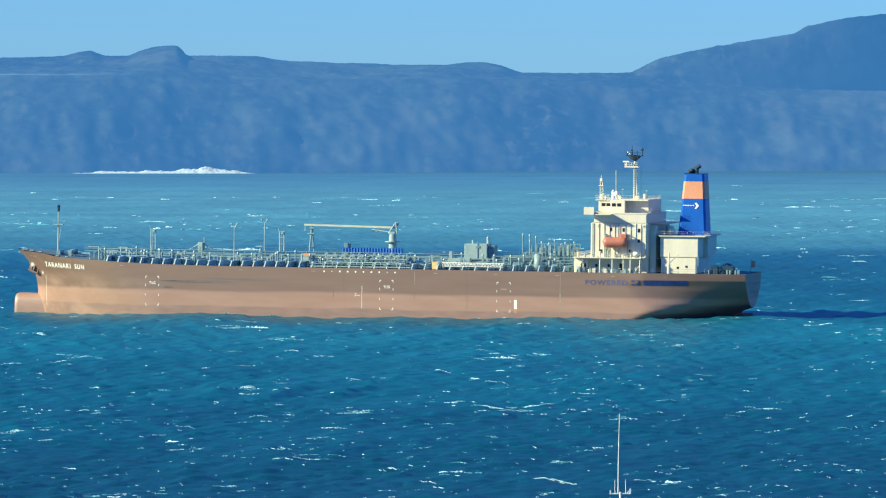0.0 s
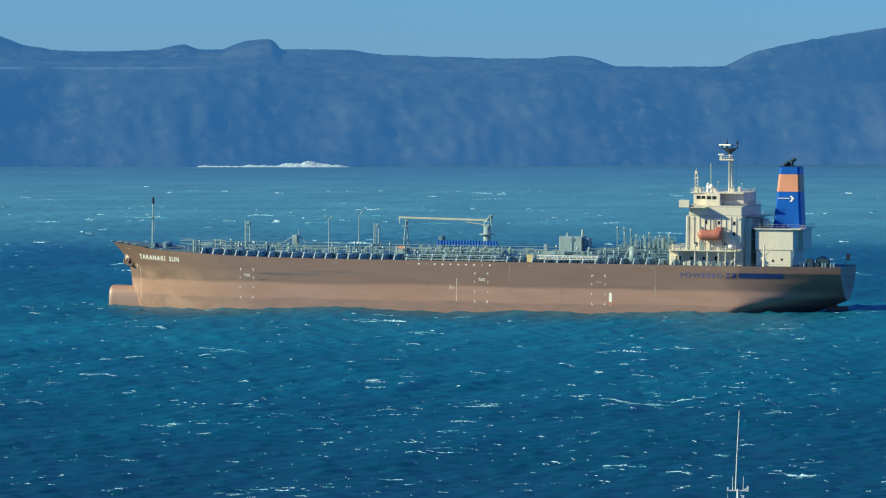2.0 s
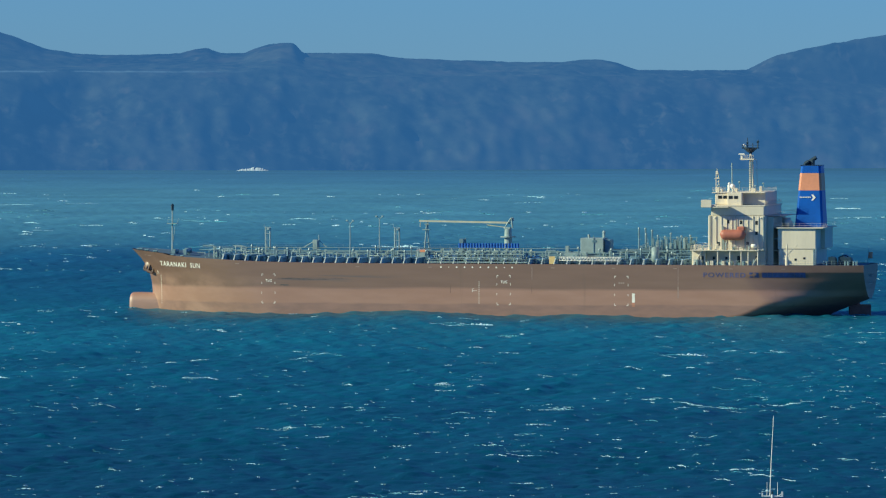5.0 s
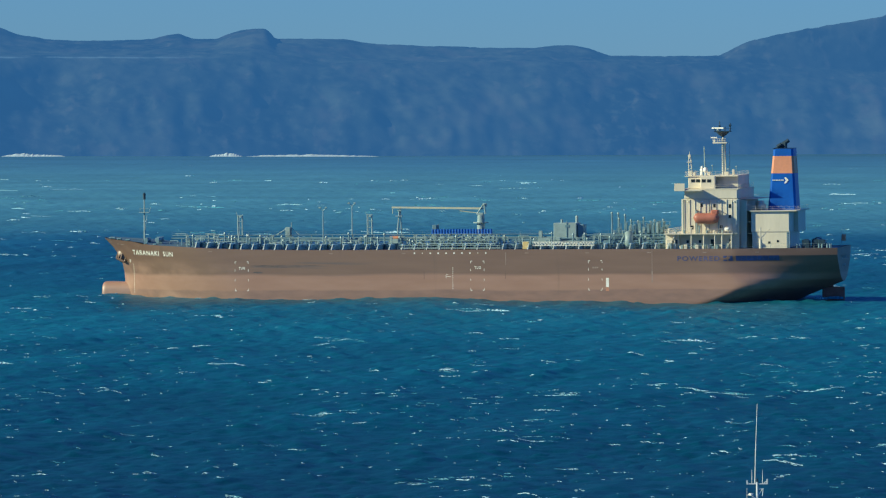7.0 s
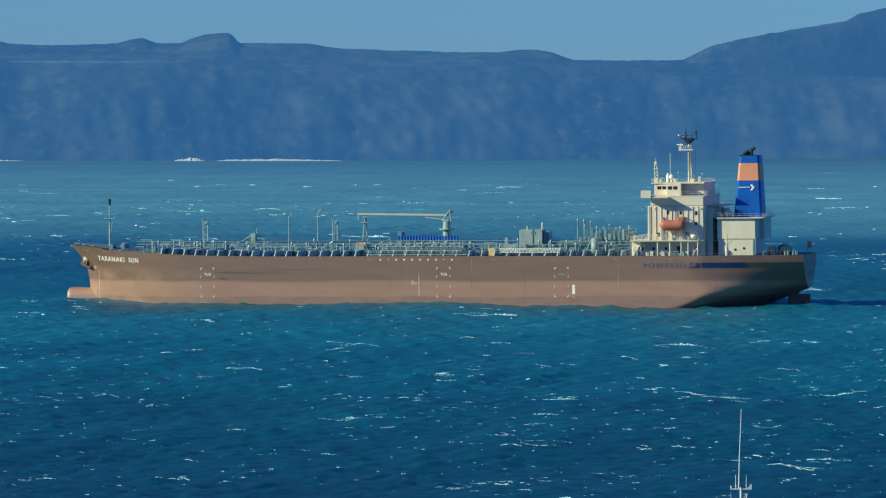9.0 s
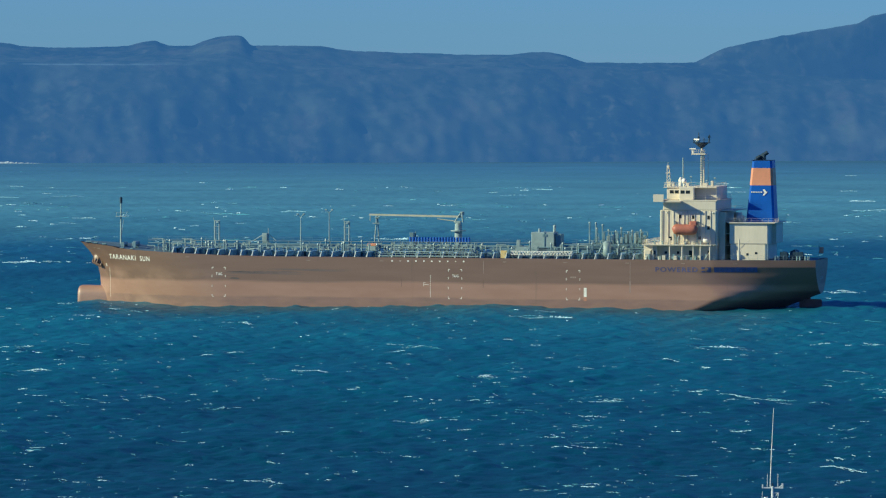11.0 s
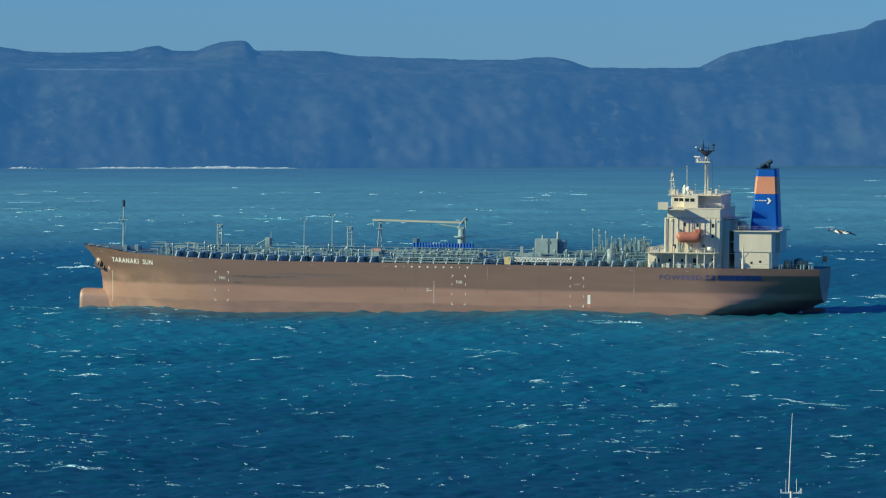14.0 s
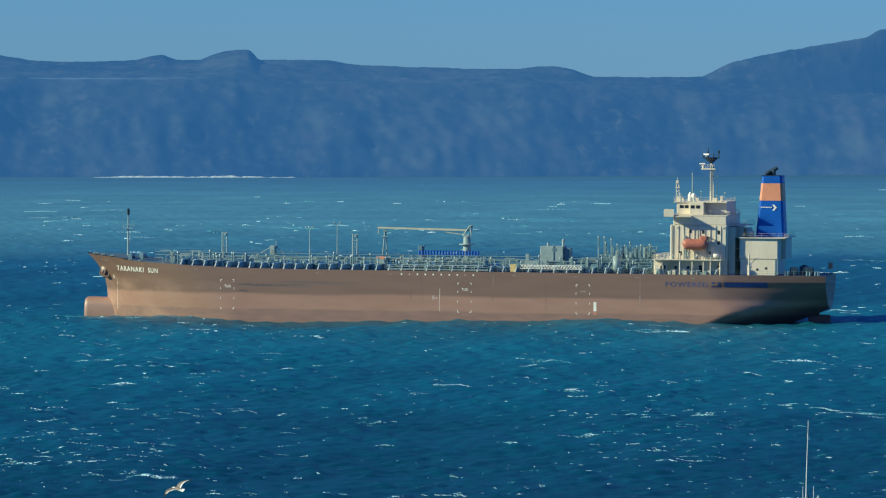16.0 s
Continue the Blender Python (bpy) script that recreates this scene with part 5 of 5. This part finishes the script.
def funnel():
    fn = tagged(new("engine_casing"), "cream engine casing carrying the funnel")
    fn.parent = ship
    part("casing", shape((box, (69.4, -11, 15.8), (78.6, 10, 20.75), 0.1)), CREAM, fn)
    part("casing_foot", shape((box, (69.6, -10.8, 11.9), (78.0, 10, 15.8), 0.08)), CREAM, fn)
    part("casing_deck", shape((box, (69.0, -11.6, 20.75), (80.4, 10.4, 20.95))), CREAM, fn)
    bm = bmesh.new()
    straight_rail(bm, ((69.2, -11.4, 20.95), (80.2, -11.4, 20.95), (80.2, 10.2, 20.95)), 1.0, 1.3, 0.018)
    part("casing_rail", bm, CREAM, fn)
    part("after_lean_to", shape((box, (78.6, -3, 15.8), (79.6, 9, 20.7), 0.06)), CREAM, fn)
    part("ladder", shape(*[(box, (78.05, -11.0, 12.2 + 0.42 * k), (78.65, -10.9, 12.32 + 0.42 * k)) for k in range(9)], (box, (78.0, -11.02, 12), (78.1, -10.9, 16)), (box, (78.6, -11.02, 12), (78.7, -10.9, 16))), PALE, fn, "pale ladder")
    for x, z in ((75.3, 13.6), (73.2, 13.3)):
        window(fn, x + 0.5, -10.82, z, 0.5, 0.5)

    def stack(z0, z1, grow=0.0):
        bm = bmesh.new()
        rings = []
        for z in (z0, z1):
            f = (z - 20.95) / 14.35
            x0, x1 = 72.3 + 1.35 * f - grow, 79.2 - 0.75 * f + grow
            hy = 3.6 - 0.55 * f + grow
            c = 0.5
            rings.append([bm.verts.new((x, y, z)) for x, y in ((x0 + c, -hy), (x1 - c, -hy), (x1, -hy + c), (x1, hy - c), (x1 - c, hy), (x0 + c, hy), (x0, hy - c), (x0, -hy + c))])
        a, b = rings
        for j in range(8):
            bm.faces.new((a[j], a[(j + 1) % 8], b[(j + 1) % 8], b[j]))
        bm.faces.new(b)
        bm.faces.new(a[::-1])
        return bm
    st = part("funnel", stack(20.95, 35.65), BLUE, fn, "royal blue tapered funnel")
    part("funnel_band", stack(29.7, 33.85, 0.03), ORANGE, st, "broad orange band")
    up = bmesh.new()
    for x, y, z, r in ((74.4, -1.0, 36.1, 0.5), (75.3, 0, 36.5, 0.6), (76.2, -0.5, 37.1, 0.5)):
        rod(up, (x, y, 35.2), (x, y, z), r, None, 12)
        rod(up, (x, y, z - 0.05), (x + 0.9, y, z + 0.55), r, r * 0.95, 12)
    part("uptake", up, DARK, st, "sooty black exhaust uptakes")
    part("funnel_rail", shape((box, (73.5, -3.1, 35.65), (78.4, 3.1, 35.78))), DARK, st)
    # the house mark: an arrow crescent and a bar of lettering
    bm = bmesh.new()
    hy = 3.33
    for k in range(7):
        box(bm, (73.5 + k * 0.4, -hy - 0.14, 27.95), (73.78 + k * 0.4, -hy - 0.02, 28.2))
    v = [bm.verts.new(p) for p in ((76.3, -hy - 0.14, 28.7), (76.75, -hy - 0.14, 28.75), (77.4, -hy - 0.14, 28.05), (76.75, -hy - 0.14, 27.3), (76.3, -hy - 0.14, 27.3), (76.75, -hy - 0.14, 28.0))]
    bm.faces.new(v)
    part("funnel_mark", bm, WHITE, st, "white arrow shape and row of bars")
    # poop: crane post, winches, ensign staff
    bm = shape((rod, (72.2, -14.6, 11.9), (72.2, -14.6, 14.4), 0.4, None, 10), (rod, (72.2, -14.6, 14.4), (72.2, -14.6, 17.0), 0.17, None, 8), (box, (71.6, -14.9, 14.1), (72.8, -14.3, 14.4)), (rod, (72.2, -14.6, 14.3), (74.6, -13.6, 16.9), 0.08))
    part("stores_crane", bm, CREAM, ship, "small cream stores crane post")
    for x, y, s in ((82.3, -8, 1.0), (84.6, -6.5, 1.15), (86.2, -8, 0.9), (83.5, 3, 1.2)):
        bm = shape((rod, (x, y - 1.3, 13.2), (x, y + 1.3, 13.2), 0.85 * s, None, 12), (box, (x - 0.9 * s, y - 1.6, 11.9), (x + 0.9 * s, y - 1.3, 13.9), 0.1), (box, (x - 0.7, y + 1.3, 11.9), (x + 0.7, y + 1.6, 13.7), 0.1))
        part("mooring_winch", bm, DARK, ship, "dark mooring winch on the poop")
    for x in (80.4, 85.6, 87.6):
        bm = shape((rod, (x, -10.0, 11.9), (x, -10.0, 12.9), 0.25, None, 8), (rod, (x + 0.7, -10.0, 11.9), (x + 0.7, -10.0, 12.9), 0.25, None, 8))
        part("bollard", bm, GREY, ship, "pair of grey bollards")
    staff = part("ensign_staff", shape((rod, (89.4, 0, 11.9), (89.8, 0, 16.2), 0.07, 0.05, 6)), PALE, ship, "ensign staff at the stern with a small orange flag")
    fl = bmesh.new()
    rows = [[fl.verts.new((89.6 + 0.35 * i, 0.12 * math.sin(i * 1.7 + j), 13.4 + 0.5 * j)) for j in range(4)] for i in range(4)]
    for a, b in zip(rows, rows[1:]):
        for j in range(3):
            fl.faces.new((a[j], b[j], b[j + 1], a[j + 1]))
    part("flag", fl, ORANGE, staff, "small wind-blown orange flag")


hull_fittings()
deck_works()
manifold()
scanner = accommodation()
funnel()


def wash():
    """Broken water about the rudder."""
    r = np.random.RandomState(17)
    vs, fs, at = [], [], 0
    for x, y, half, tall in ((88.6, -3.2, 1.5, 0.45), (86.0, -6.4, 1.2, 0.3)):
        for _ in range(3):
            v, f = foam_ribbon(r, x + r.randn() * 0.5, y - 0.3 * r.rand(), half * (0.5 + r.rand()), tall * (0.4 + 0.8 * r.rand()), 0.0)
            vs.append(v)
            fs.append(f + at)
            at += len(v)
    me = grid_mesh("stern_wash", np.concatenate(vs), np.concatenate(fs))
    me.materials.append(FOAM)
    ob = new("stern_wash", me)
    ob.parent = ship
    tagged(ob, "white wash about the rudder", kind="stuff")


wash()


# ---- a fishing boat close by, of which the mast shows ----
fisher = tagged(new("fishing_boat"), "small white fishing boat with a tall whip aerial", "boat")


def fishing_boat():
    bm = bmesh.new()
    rows = []
    for i in range(15):
        s = i / 14
        x = -7 + 14 * s
        b = 2.2 * (1 - max(0, s - 0.45) ** 2 * 3.2)
        d = 1.5 + 0.9 * s * s
        rows.append([bm.verts.new((x, y * max(b, 0.05), z)) for y, z in ((-1, d), (-0.95, 0.3), (-0.5, -0.8), (0, -1.1), (0.5, -0.8), (0.95, 0.3), (1, d))])
    for a, b in zip(rows, rows[1:]):
        for k in range(6):
            bm.faces.new((a[k], b[k], b[k + 1], a[k + 1]))
        bm.faces.new((a[6], b[6], b[0], a[0]))
    bm.faces.new(rows[0])
    bm.faces.new(rows[-1])
    bmesh.ops.recalc_face_normals(bm, faces=bm.faces)
    part("hull", bm, WHITE, fisher).rotation_euler.z = math.pi / 2
    wh = part("wheelhouse", shape((box, (-0.5, -1.5, 1.6), (3.2, 1.5, 4.2), 0.12)), WHITE, fisher)
    for k in range(3):
        window(wh, 0.3 + k * 1.1, -1.52, 3.3, 0.8, 0.7)
    wh.rotation_euler.z = math.pi / 2
    mast = part("mast", shape((rod, (0, 0, 4.1), (0, 0, 7.55), 0.16, 0.14, 8), (rod, (0.1, 0, 6.0), (0.6, 0, 6.7), 0.05), (rod, (0.7, 0, 6.7), (0.6, 0, 5.9), 0.05), (rod, (0.15, 0, 6.75), (0.75, 0, 6.75), 0.05)), MASTHEAD, fisher, "off-white mast with a crossarm")
    part("crossarm", shape((box, (-1.25, -0.07, 7.28), (1.25, 0.07, 7.42)), (box, (-1.25, -0.09, 7.28), (-1.1, 0.09, 7.75)), (box, (1.05, -0.09, 7.28), (1.25, 0.09, 7.9)), (rod, (0.7, 0, 7.35), (1.15, 0, 7.7), 0.05)), MASTHEAD, mast)
    part("masthead_lamp", shape((rod, (0.0, 0, 7.5), (0.0, 0, 7.95), 0.1, None, 8)), DARK, mast)
    part("tall_whip", shape((rod, (-0.28, 0, 7.3), (-0.16, 0, 11.5), 0.055, 0.05, 6), (rod, (-0.16, 0, 11.5), (0.05, 0, 16.7), 0.045, 0.028, 6)), WHITE, mast, "very tall white whip aerial")
    for x in (-0.62, 0.62):
        part("short_whip", shape((rod, (x, 0, 7.4), (x, 0, 9.0), 0.03, 0.02, 5)), WHITE, mast, "short thin whip aerial")
    part("radar_dome", shape((rod, (-0.75, 0, 6.0), (-0.75, 0, 6.25), 0.3, 0.24, 12), (rod, (-0.75, 0, 6.0), (0, 0, 5.5), 0.05)), WHITE, mast, "small white radar dome")
    part("side_whip", shape((rod, (-1.25, -0.3, 4.2), (-1.2, -0.3, 6.9), 0.025, 0.02, 5)), WHITE, mast)


fishing_boat()

# ---- a gull that crosses at the end ----
gull = tagged(new("gull"), "black-backed gull with a white body, beating its wings", "bird")
FEATHER = mat("white_feathers", (0.78, 0.76, 0.72), 0.8, vary=0.08, size=0.2)
TIP = mat("black_wing_tips", (0.02, 0.02, 0.02), 0.8, vary=0.1, size=0.2)
BACK = mat("grey_brown_feathers", (0.22, 0.19, 0.16), 0.8, vary=0.2, size=0.2)
BEAK = mat("yellow_bill", (0.6, 0.35, 0.05), 0.5, vary=0.1, size=0.1)


def gull_parts():
    bm = bmesh.new()
    prof = ((-0.30, 0.01), (-0.27, 0.04), (-0.22, 0.058), (-0.16, 0.055), (-0.05, 0.085), (0.08, 0.08), (0.18, 0.05), (0.26, 0.025))
    rings = [[bm.verts.new((x, r * math.cos(a), r * 0.9 * math.sin(a))) for a in (2 * math.pi * j / 10 for j in range(10))] for x, r in prof]
    for a, b in zip(rings, rings[1:]):
        for j in range(10):
            bm.faces.new((a[j], a[(j + 1) % 10], b[(j + 1) % 10], b[j]))
    bm.faces.new(rings[0])
    bm.faces.new(rings[-1])
    bmesh.ops.recalc_face_normals(bm, faces=bm.faces)
    for f in bm.faces:
        c = f.calc_center_median()
        if c.z > 0.02 and -0.16 < c.x < 0.2:
            f.material_index = 1
    part("body", bm, FEATHER, gull, "white body and head with a grey-brown back", True).data.materials.append(BACK)
    part("bill", shape((rod, (-0.29, 0, -0.005), (-0.36, 0, -0.02), 0.022, 0.006, 6)), BEAK, gull, "yellow bill")
    part("tail", shape((box, (0.22, -0.06, -0.01), (0.38, 0.06, 0.012))), FEATHER, gull)
    out = []
    for s in (-1, 1):
        bm = bmesh.new()
        top, low = [], []
        for y, x0, x1, z in ((0.03, -0.11, 0.12, 0.0), (0.20, -0.15, 0.10, 0.04), (0.38, -0.11, 0.09, 0.03), (0.53, 0.0, 0.13, -0.02), (0.65, 0.16, 0.20, -0.07)):
            top.append([bm.verts.new((x, s * y, z + 0.012)) for x in (x0, x0 + 0.72 * (x1 - x0), x1)])
            low.append([bm.verts.new((x, s * y, z - 0.008)) for x in (x0, x0 + 0.72 * (x1 - x0), x1)])
        for g in (top, low):
            for i, (a, b) in enumerate(zip(g, g[1:])):
                for k in range(2):
                    f = bm.faces.new((a[k], b[k], b[k + 1], a[k + 1]))
                    f.material_index = 2 if i == 3 or (g is low and i == 2) else 1 if k == 1 or (g is low and i < 1) else 0
        for a, b, c, d in zip(top, top[1:], low, low[1:]):
            bm.faces.new((a[0], b[0], d[0], c[0]))
            bm.faces.new((a[2], b[2], d[2], c[2]))
        bmesh.ops.recalc_face_normals(bm, faces=bm.faces)
        wing = part("wing", bm, BACK, gull, "grey-brown wing with a white trailing edge and black tip")
        wing.data.materials.append(FEATHER)
        wing.data.materials.append(TIP)
        out.append(wing)
    return out


wings = gull_parts()


# ---- bursts of surf on the far shore ----
def surf(x0, x1, peak, tall, seed):
    r = np.random.RandomState(seed)
    lump = np.random.RandomState(seed + 1).rand(40)
    xs = np.linspace(x0, x1, int((x1 - x0) * 4))
    f = (xs - x0) / (x1 - x0)

    def rag(knots):
        return np.interp(f, np.linspace(0, 1, knots), r.rand(knots))

    low = 0.40 if tall > 4 else 0.6
    crest = tall * (low + (1 - low) * np.exp(-np.abs((xs - peak) / (0.17 * (x1 - x0))) ** 1.3)) * (0.75 + 0.4 * np.interp(f * 39, range(40), lump)) * (1 - np.abs(2 * f - 1) ** 4)
    # sheets of white water one behind another, each more ragged and higher than the one before it
    vs, fs, at = [], [], 0
    for k in range(5):
        c = crest * (0.52 + 0.12 * k) * (0.6 + 0.4 * rag(len(xs) // 26 + 3)) * (0.86 + 0.14 * rag(len(xs) // 5))
        y = 4048 + 1.1 * k
        rows = [np.column_stack((xs * 1.035, y + dy + 0 * xs, c * up - 0.15)) for dy, up in ((-1.6, 0.0), (-1.0, 0.5), (-0.3, 0.9), (0.0, 1.0), (1.4, 0.0))]
        q = quads(5, len(xs))[:, ::-1]
        vs.append(np.concatenate(rows))
        fs += [q[:, [0, 1, 2]] + at, q[:, [0, 2, 3]] + at]
        at += 5 * len(xs)
    me = grid_mesh("surf", np.concatenate(vs), np.concatenate(fs))
    me.polygons.foreach_set("use_smooth", np.ones(len(me.polygons), dtype=bool))
    me.materials.append(SURF_HAZED)
    return tagged(new("surf", me), "white surf and spray bursting at the foot of the cliffs", "surf", "surf on the far shore", "stuff")


SURF = [surf(-200, -68, -109, 6.2, 51), surf(-140, -52, -100, 2.2, 53), surf(-162, -140, -150, 3.2, 55), surf(-288, -246, -275, 3.4, 57),
        surf(-239, -150, -205, 1.8, 59), surf(-178, -80, -139, 2.6, 61)]


# ---- everything that moves ----
def motions():
    # the two wave trains run down wind, past the ship
    walk(waves_a, [(0.0, pose(0, 0, 0)), (16.0, pose(DRIFT_A, 0, 0))])
    walk(waves_b, [(0.0, pose(0, 0, 0)), (16.0, pose(DRIFT_B, 6, 0))])
    # the tanker pitches and yaws at anchor: seconds, x, height, bow-up pitch, yaw
    tanker = [
        (0, 2.84, -0.05, 0.63, 13.08),
        (0.5, 2.97, 0.12, 0.70, 13.02),
        (1, 3.00, 0.29, 0.71, 12.95),
        (1.5, 2.86, 0.24, 0.66, 12.89),
        (2, 2.98, 0.21, 0.66, 12.82),
        (2.5, 3.16, 0.47, 0.57, 12.72),
        (3, 3.21, 0.31, 0.43, 12.59),
        (3.5, 2.83, 0.42, 0.33, 12.45),
        (4, 2.92, 0.22, 0.17, 12.27),
        (4.2, 2.95, 0.28, 0.13, 12.20),
        (6.3, 3.31, 0.49, -0.39, 11.70),
        (6.5, 3.39, 0.09, -0.46, 11.64),
        (7, 3.22, 0.46, -0.53, 11.53),
        (7.5, 3.61, 0.04, -0.64, 11.43),
        (8, 3.57, 0.26, -0.60, 11.36),
        (8.5, 3.71, 0.08, -0.50, 11.31),
        (9, 3.64, -0.08, -0.42, 11.24),
        (9.5, 3.57, 0.21, -0.27, 11.14),
        (9.7, 3.50, 0.08, -0.23, 11.11),
        (12, 3.32, 0.18, 0.45, 10.74),
        (12.5, 3.09, 0.14, 0.49, 10.65),
        (13, 3.28, 0.43, 0.55, 10.55),
        (13.5, 3.17, -0.41, 0.61, 10.43),
        (14, 3.09, -0.07, 0.66, 10.33),
        (14.5, 3.14, 0.10, 0.61, 10.20),
        (15, 2.93, 0.19, 0.64, 10.07),
        (15.5, 3.39, 0.00, 0.54, 9.95),
        (16, 3.51, 0.30, 0.52, 9.90),
    ]
    walk(ship, [(t, pose(x, 1500, z, 0, pitch, -yaw)) for t, x, z, pitch, yaw in tanker])
    # the radar scanner turns once in two and a half seconds
    walk(scanner, [(0.5 * k, pose(59.8, -0.3, 40.45, 0, 0, 11 - 72.0 * (k - 1))) for k in range(33)])
    # the fishing boat drifts and rolls: seconds, x, height, roll
    drifting = [
        (0, 28.80, 0.45, -1.00),
        (0.5, 29.61, 0.13, -0.53),
        (1, 30.32, 0.13, -0.07),
        (1.5, 30.71, 0.25, 0.40),
        (2, 31.34, 0.09, 0.62),
        (2.5, 31.79, -0.02, 0.85),
        (3, 32.35, -0.12, 1.08),
        (3.5, 32.25, -0.00, 1.30),
        (4, 32.64, -0.00, 1.06),
        (4.2, 32.65, -0.04, 0.96),
        (6.3, 33.85, -0.24, -0.06),
        (6.5, 34.07, -0.44, -0.16),
        (7, 34.41, -0.36, -0.40),
        (7.5, 35.00, -0.36, -0.30),
        (8, 35.29, -0.26, -0.20),
        (8.5, 36.10, -0.16, -0.20),
        (9, 36.71, -0.47, -0.20),
        (9.5, 37.39, -0.06, -0.03),
        (9.7, 37.59, -0.06, 0.04),
        (12, 39.64, -0.02, 0.83),
        (12.5, 39.88, -0.04, 1.00),
        (13, 40.31, 0.22, 0.83),
        (13.5, 40.32, -0.15, 0.67),
        (14, 40.62, -0.04, 0.50),
        (14.5, 41.05, 0.06, 0.30),
        (15, 41.22, 0.01, 0.10),
        (15.5, 41.81, -0.10, -0.10),
        (16, 42.29, 0.15, -0.30),
    ]
    walk(fisher, [(t, pose(x, 720, z, 0, roll, 0)) for t, x, z, roll in drifting])
    # the gull's glide from beyond the stern to below the view
    flight = [
        (0, 230.0, 330, 72.0), (9, 95.0, 262, 61.0), (12.5, 38.0, 226, 54.5), (13.5, 18.80, 220, 51.30),
        (13.9, 15.11, 220, 50.06),
        (14, 14.19, 220, 49.74),
        (14.2, 12.36, 220, 49.17),
        (14.4, 10.26, 220, 48.56),
        (14.5, 9.29, 220, 48.26),
        (14.8, 6.03, 220, 47.24),
        (15, 3.78, 220, 46.33),
        (15.2, 1.17, 220, 45.27),
        (15.4, -1.19, 220, 44.21),
        (15.6, -3.83, 220, 43.14),
        (16, -9.60, 220, 40.89),
    ]
    bank = ((0, 4), (14.2, 10), (14.5, 24), (14.9, 44), (15.4, 45), (16.0, 43))
    walk(gull, [(t, pose(x, y, z, float(np.interp(t, *zip(*bank))), 6, -50)) for t, x, y, z in flight])
    beat = [(0.0, 20.0), (13.4, 20.0), (13.6, -12.0), (13.8, 22.0), (14.0, 8.0), (14.2, 14.0), (14.4, -6.0), (14.6, 6.0), (14.8, 16.0), (15.0, 4.0), (15.2, 12.0),
            (15.4, 14.0), (15.6, -4.0), (15.8, 10.0), (16.0, 14.0)]
    for wing, side in zip(wings, (-1, 1)):
        walk(wing, [(t, pose(0, 0, 0, side * (a - (-14 if side < 0 else 22)), 0, -12 if side < 0 else 8)) for t, a in beat])
    # surf bursts rise, spread down the shore and fall back
    bursts = (((0, 0, -0.5), (0.7, 1, 0.0), (2.0, 6, -1.0), (3.5, 11, -1.4), (4.2, 12, -1.7), (5.9, 14, -9.0), (16, 14, -9.0)),
              ((0, -6, -4.0), (4.2, -4, -4.0), (6.2, 0, 0.0), (8.0, 1, 0.0), (9.7, 2, -0.3), (11.5, 2, -4.0), (16, 2, -4.0)),
              ((0, -4, -5.0), (2.6, -2, -5.0), (3.5, 0, -1.8), (6.0, 0, 0.0), (8.0, 1, 0.0), (9.6, 0, -0.9), (11.5, 2, -5.0), (16, 2, -5.0)),
              ((0, -4, -5.0), (5.0, -4, -5.0), (6.8, -6, 0.0), (8.0, -5, -0.2), (9.2, -6, -0.7), (11.4, 2, -0.8), (12.3, 6, 0.0), (14.0, 6, -1.0), (15.0, 8, -3.0), (16, 9, -5.0)),
              ((0, -4, -4.0), (12.6, -4, -4.0), (13.8, 0, -0.3), (15.2, 4, 0.0), (16, 10, -0.1)),
              ((0, -4, -6.0), (12.8, -4, -5.0), (13.6, -3, -1.2), (14.1, -1, -0.2), (14.5, 0, 0.0), (15.2, 0, -0.3), (16, 0, -0.6)))
    for burst, rows in zip(SURF, bursts):
        walk(burst, [(t, pose(x, 0, z)) for t, x, z in rows])


motions()
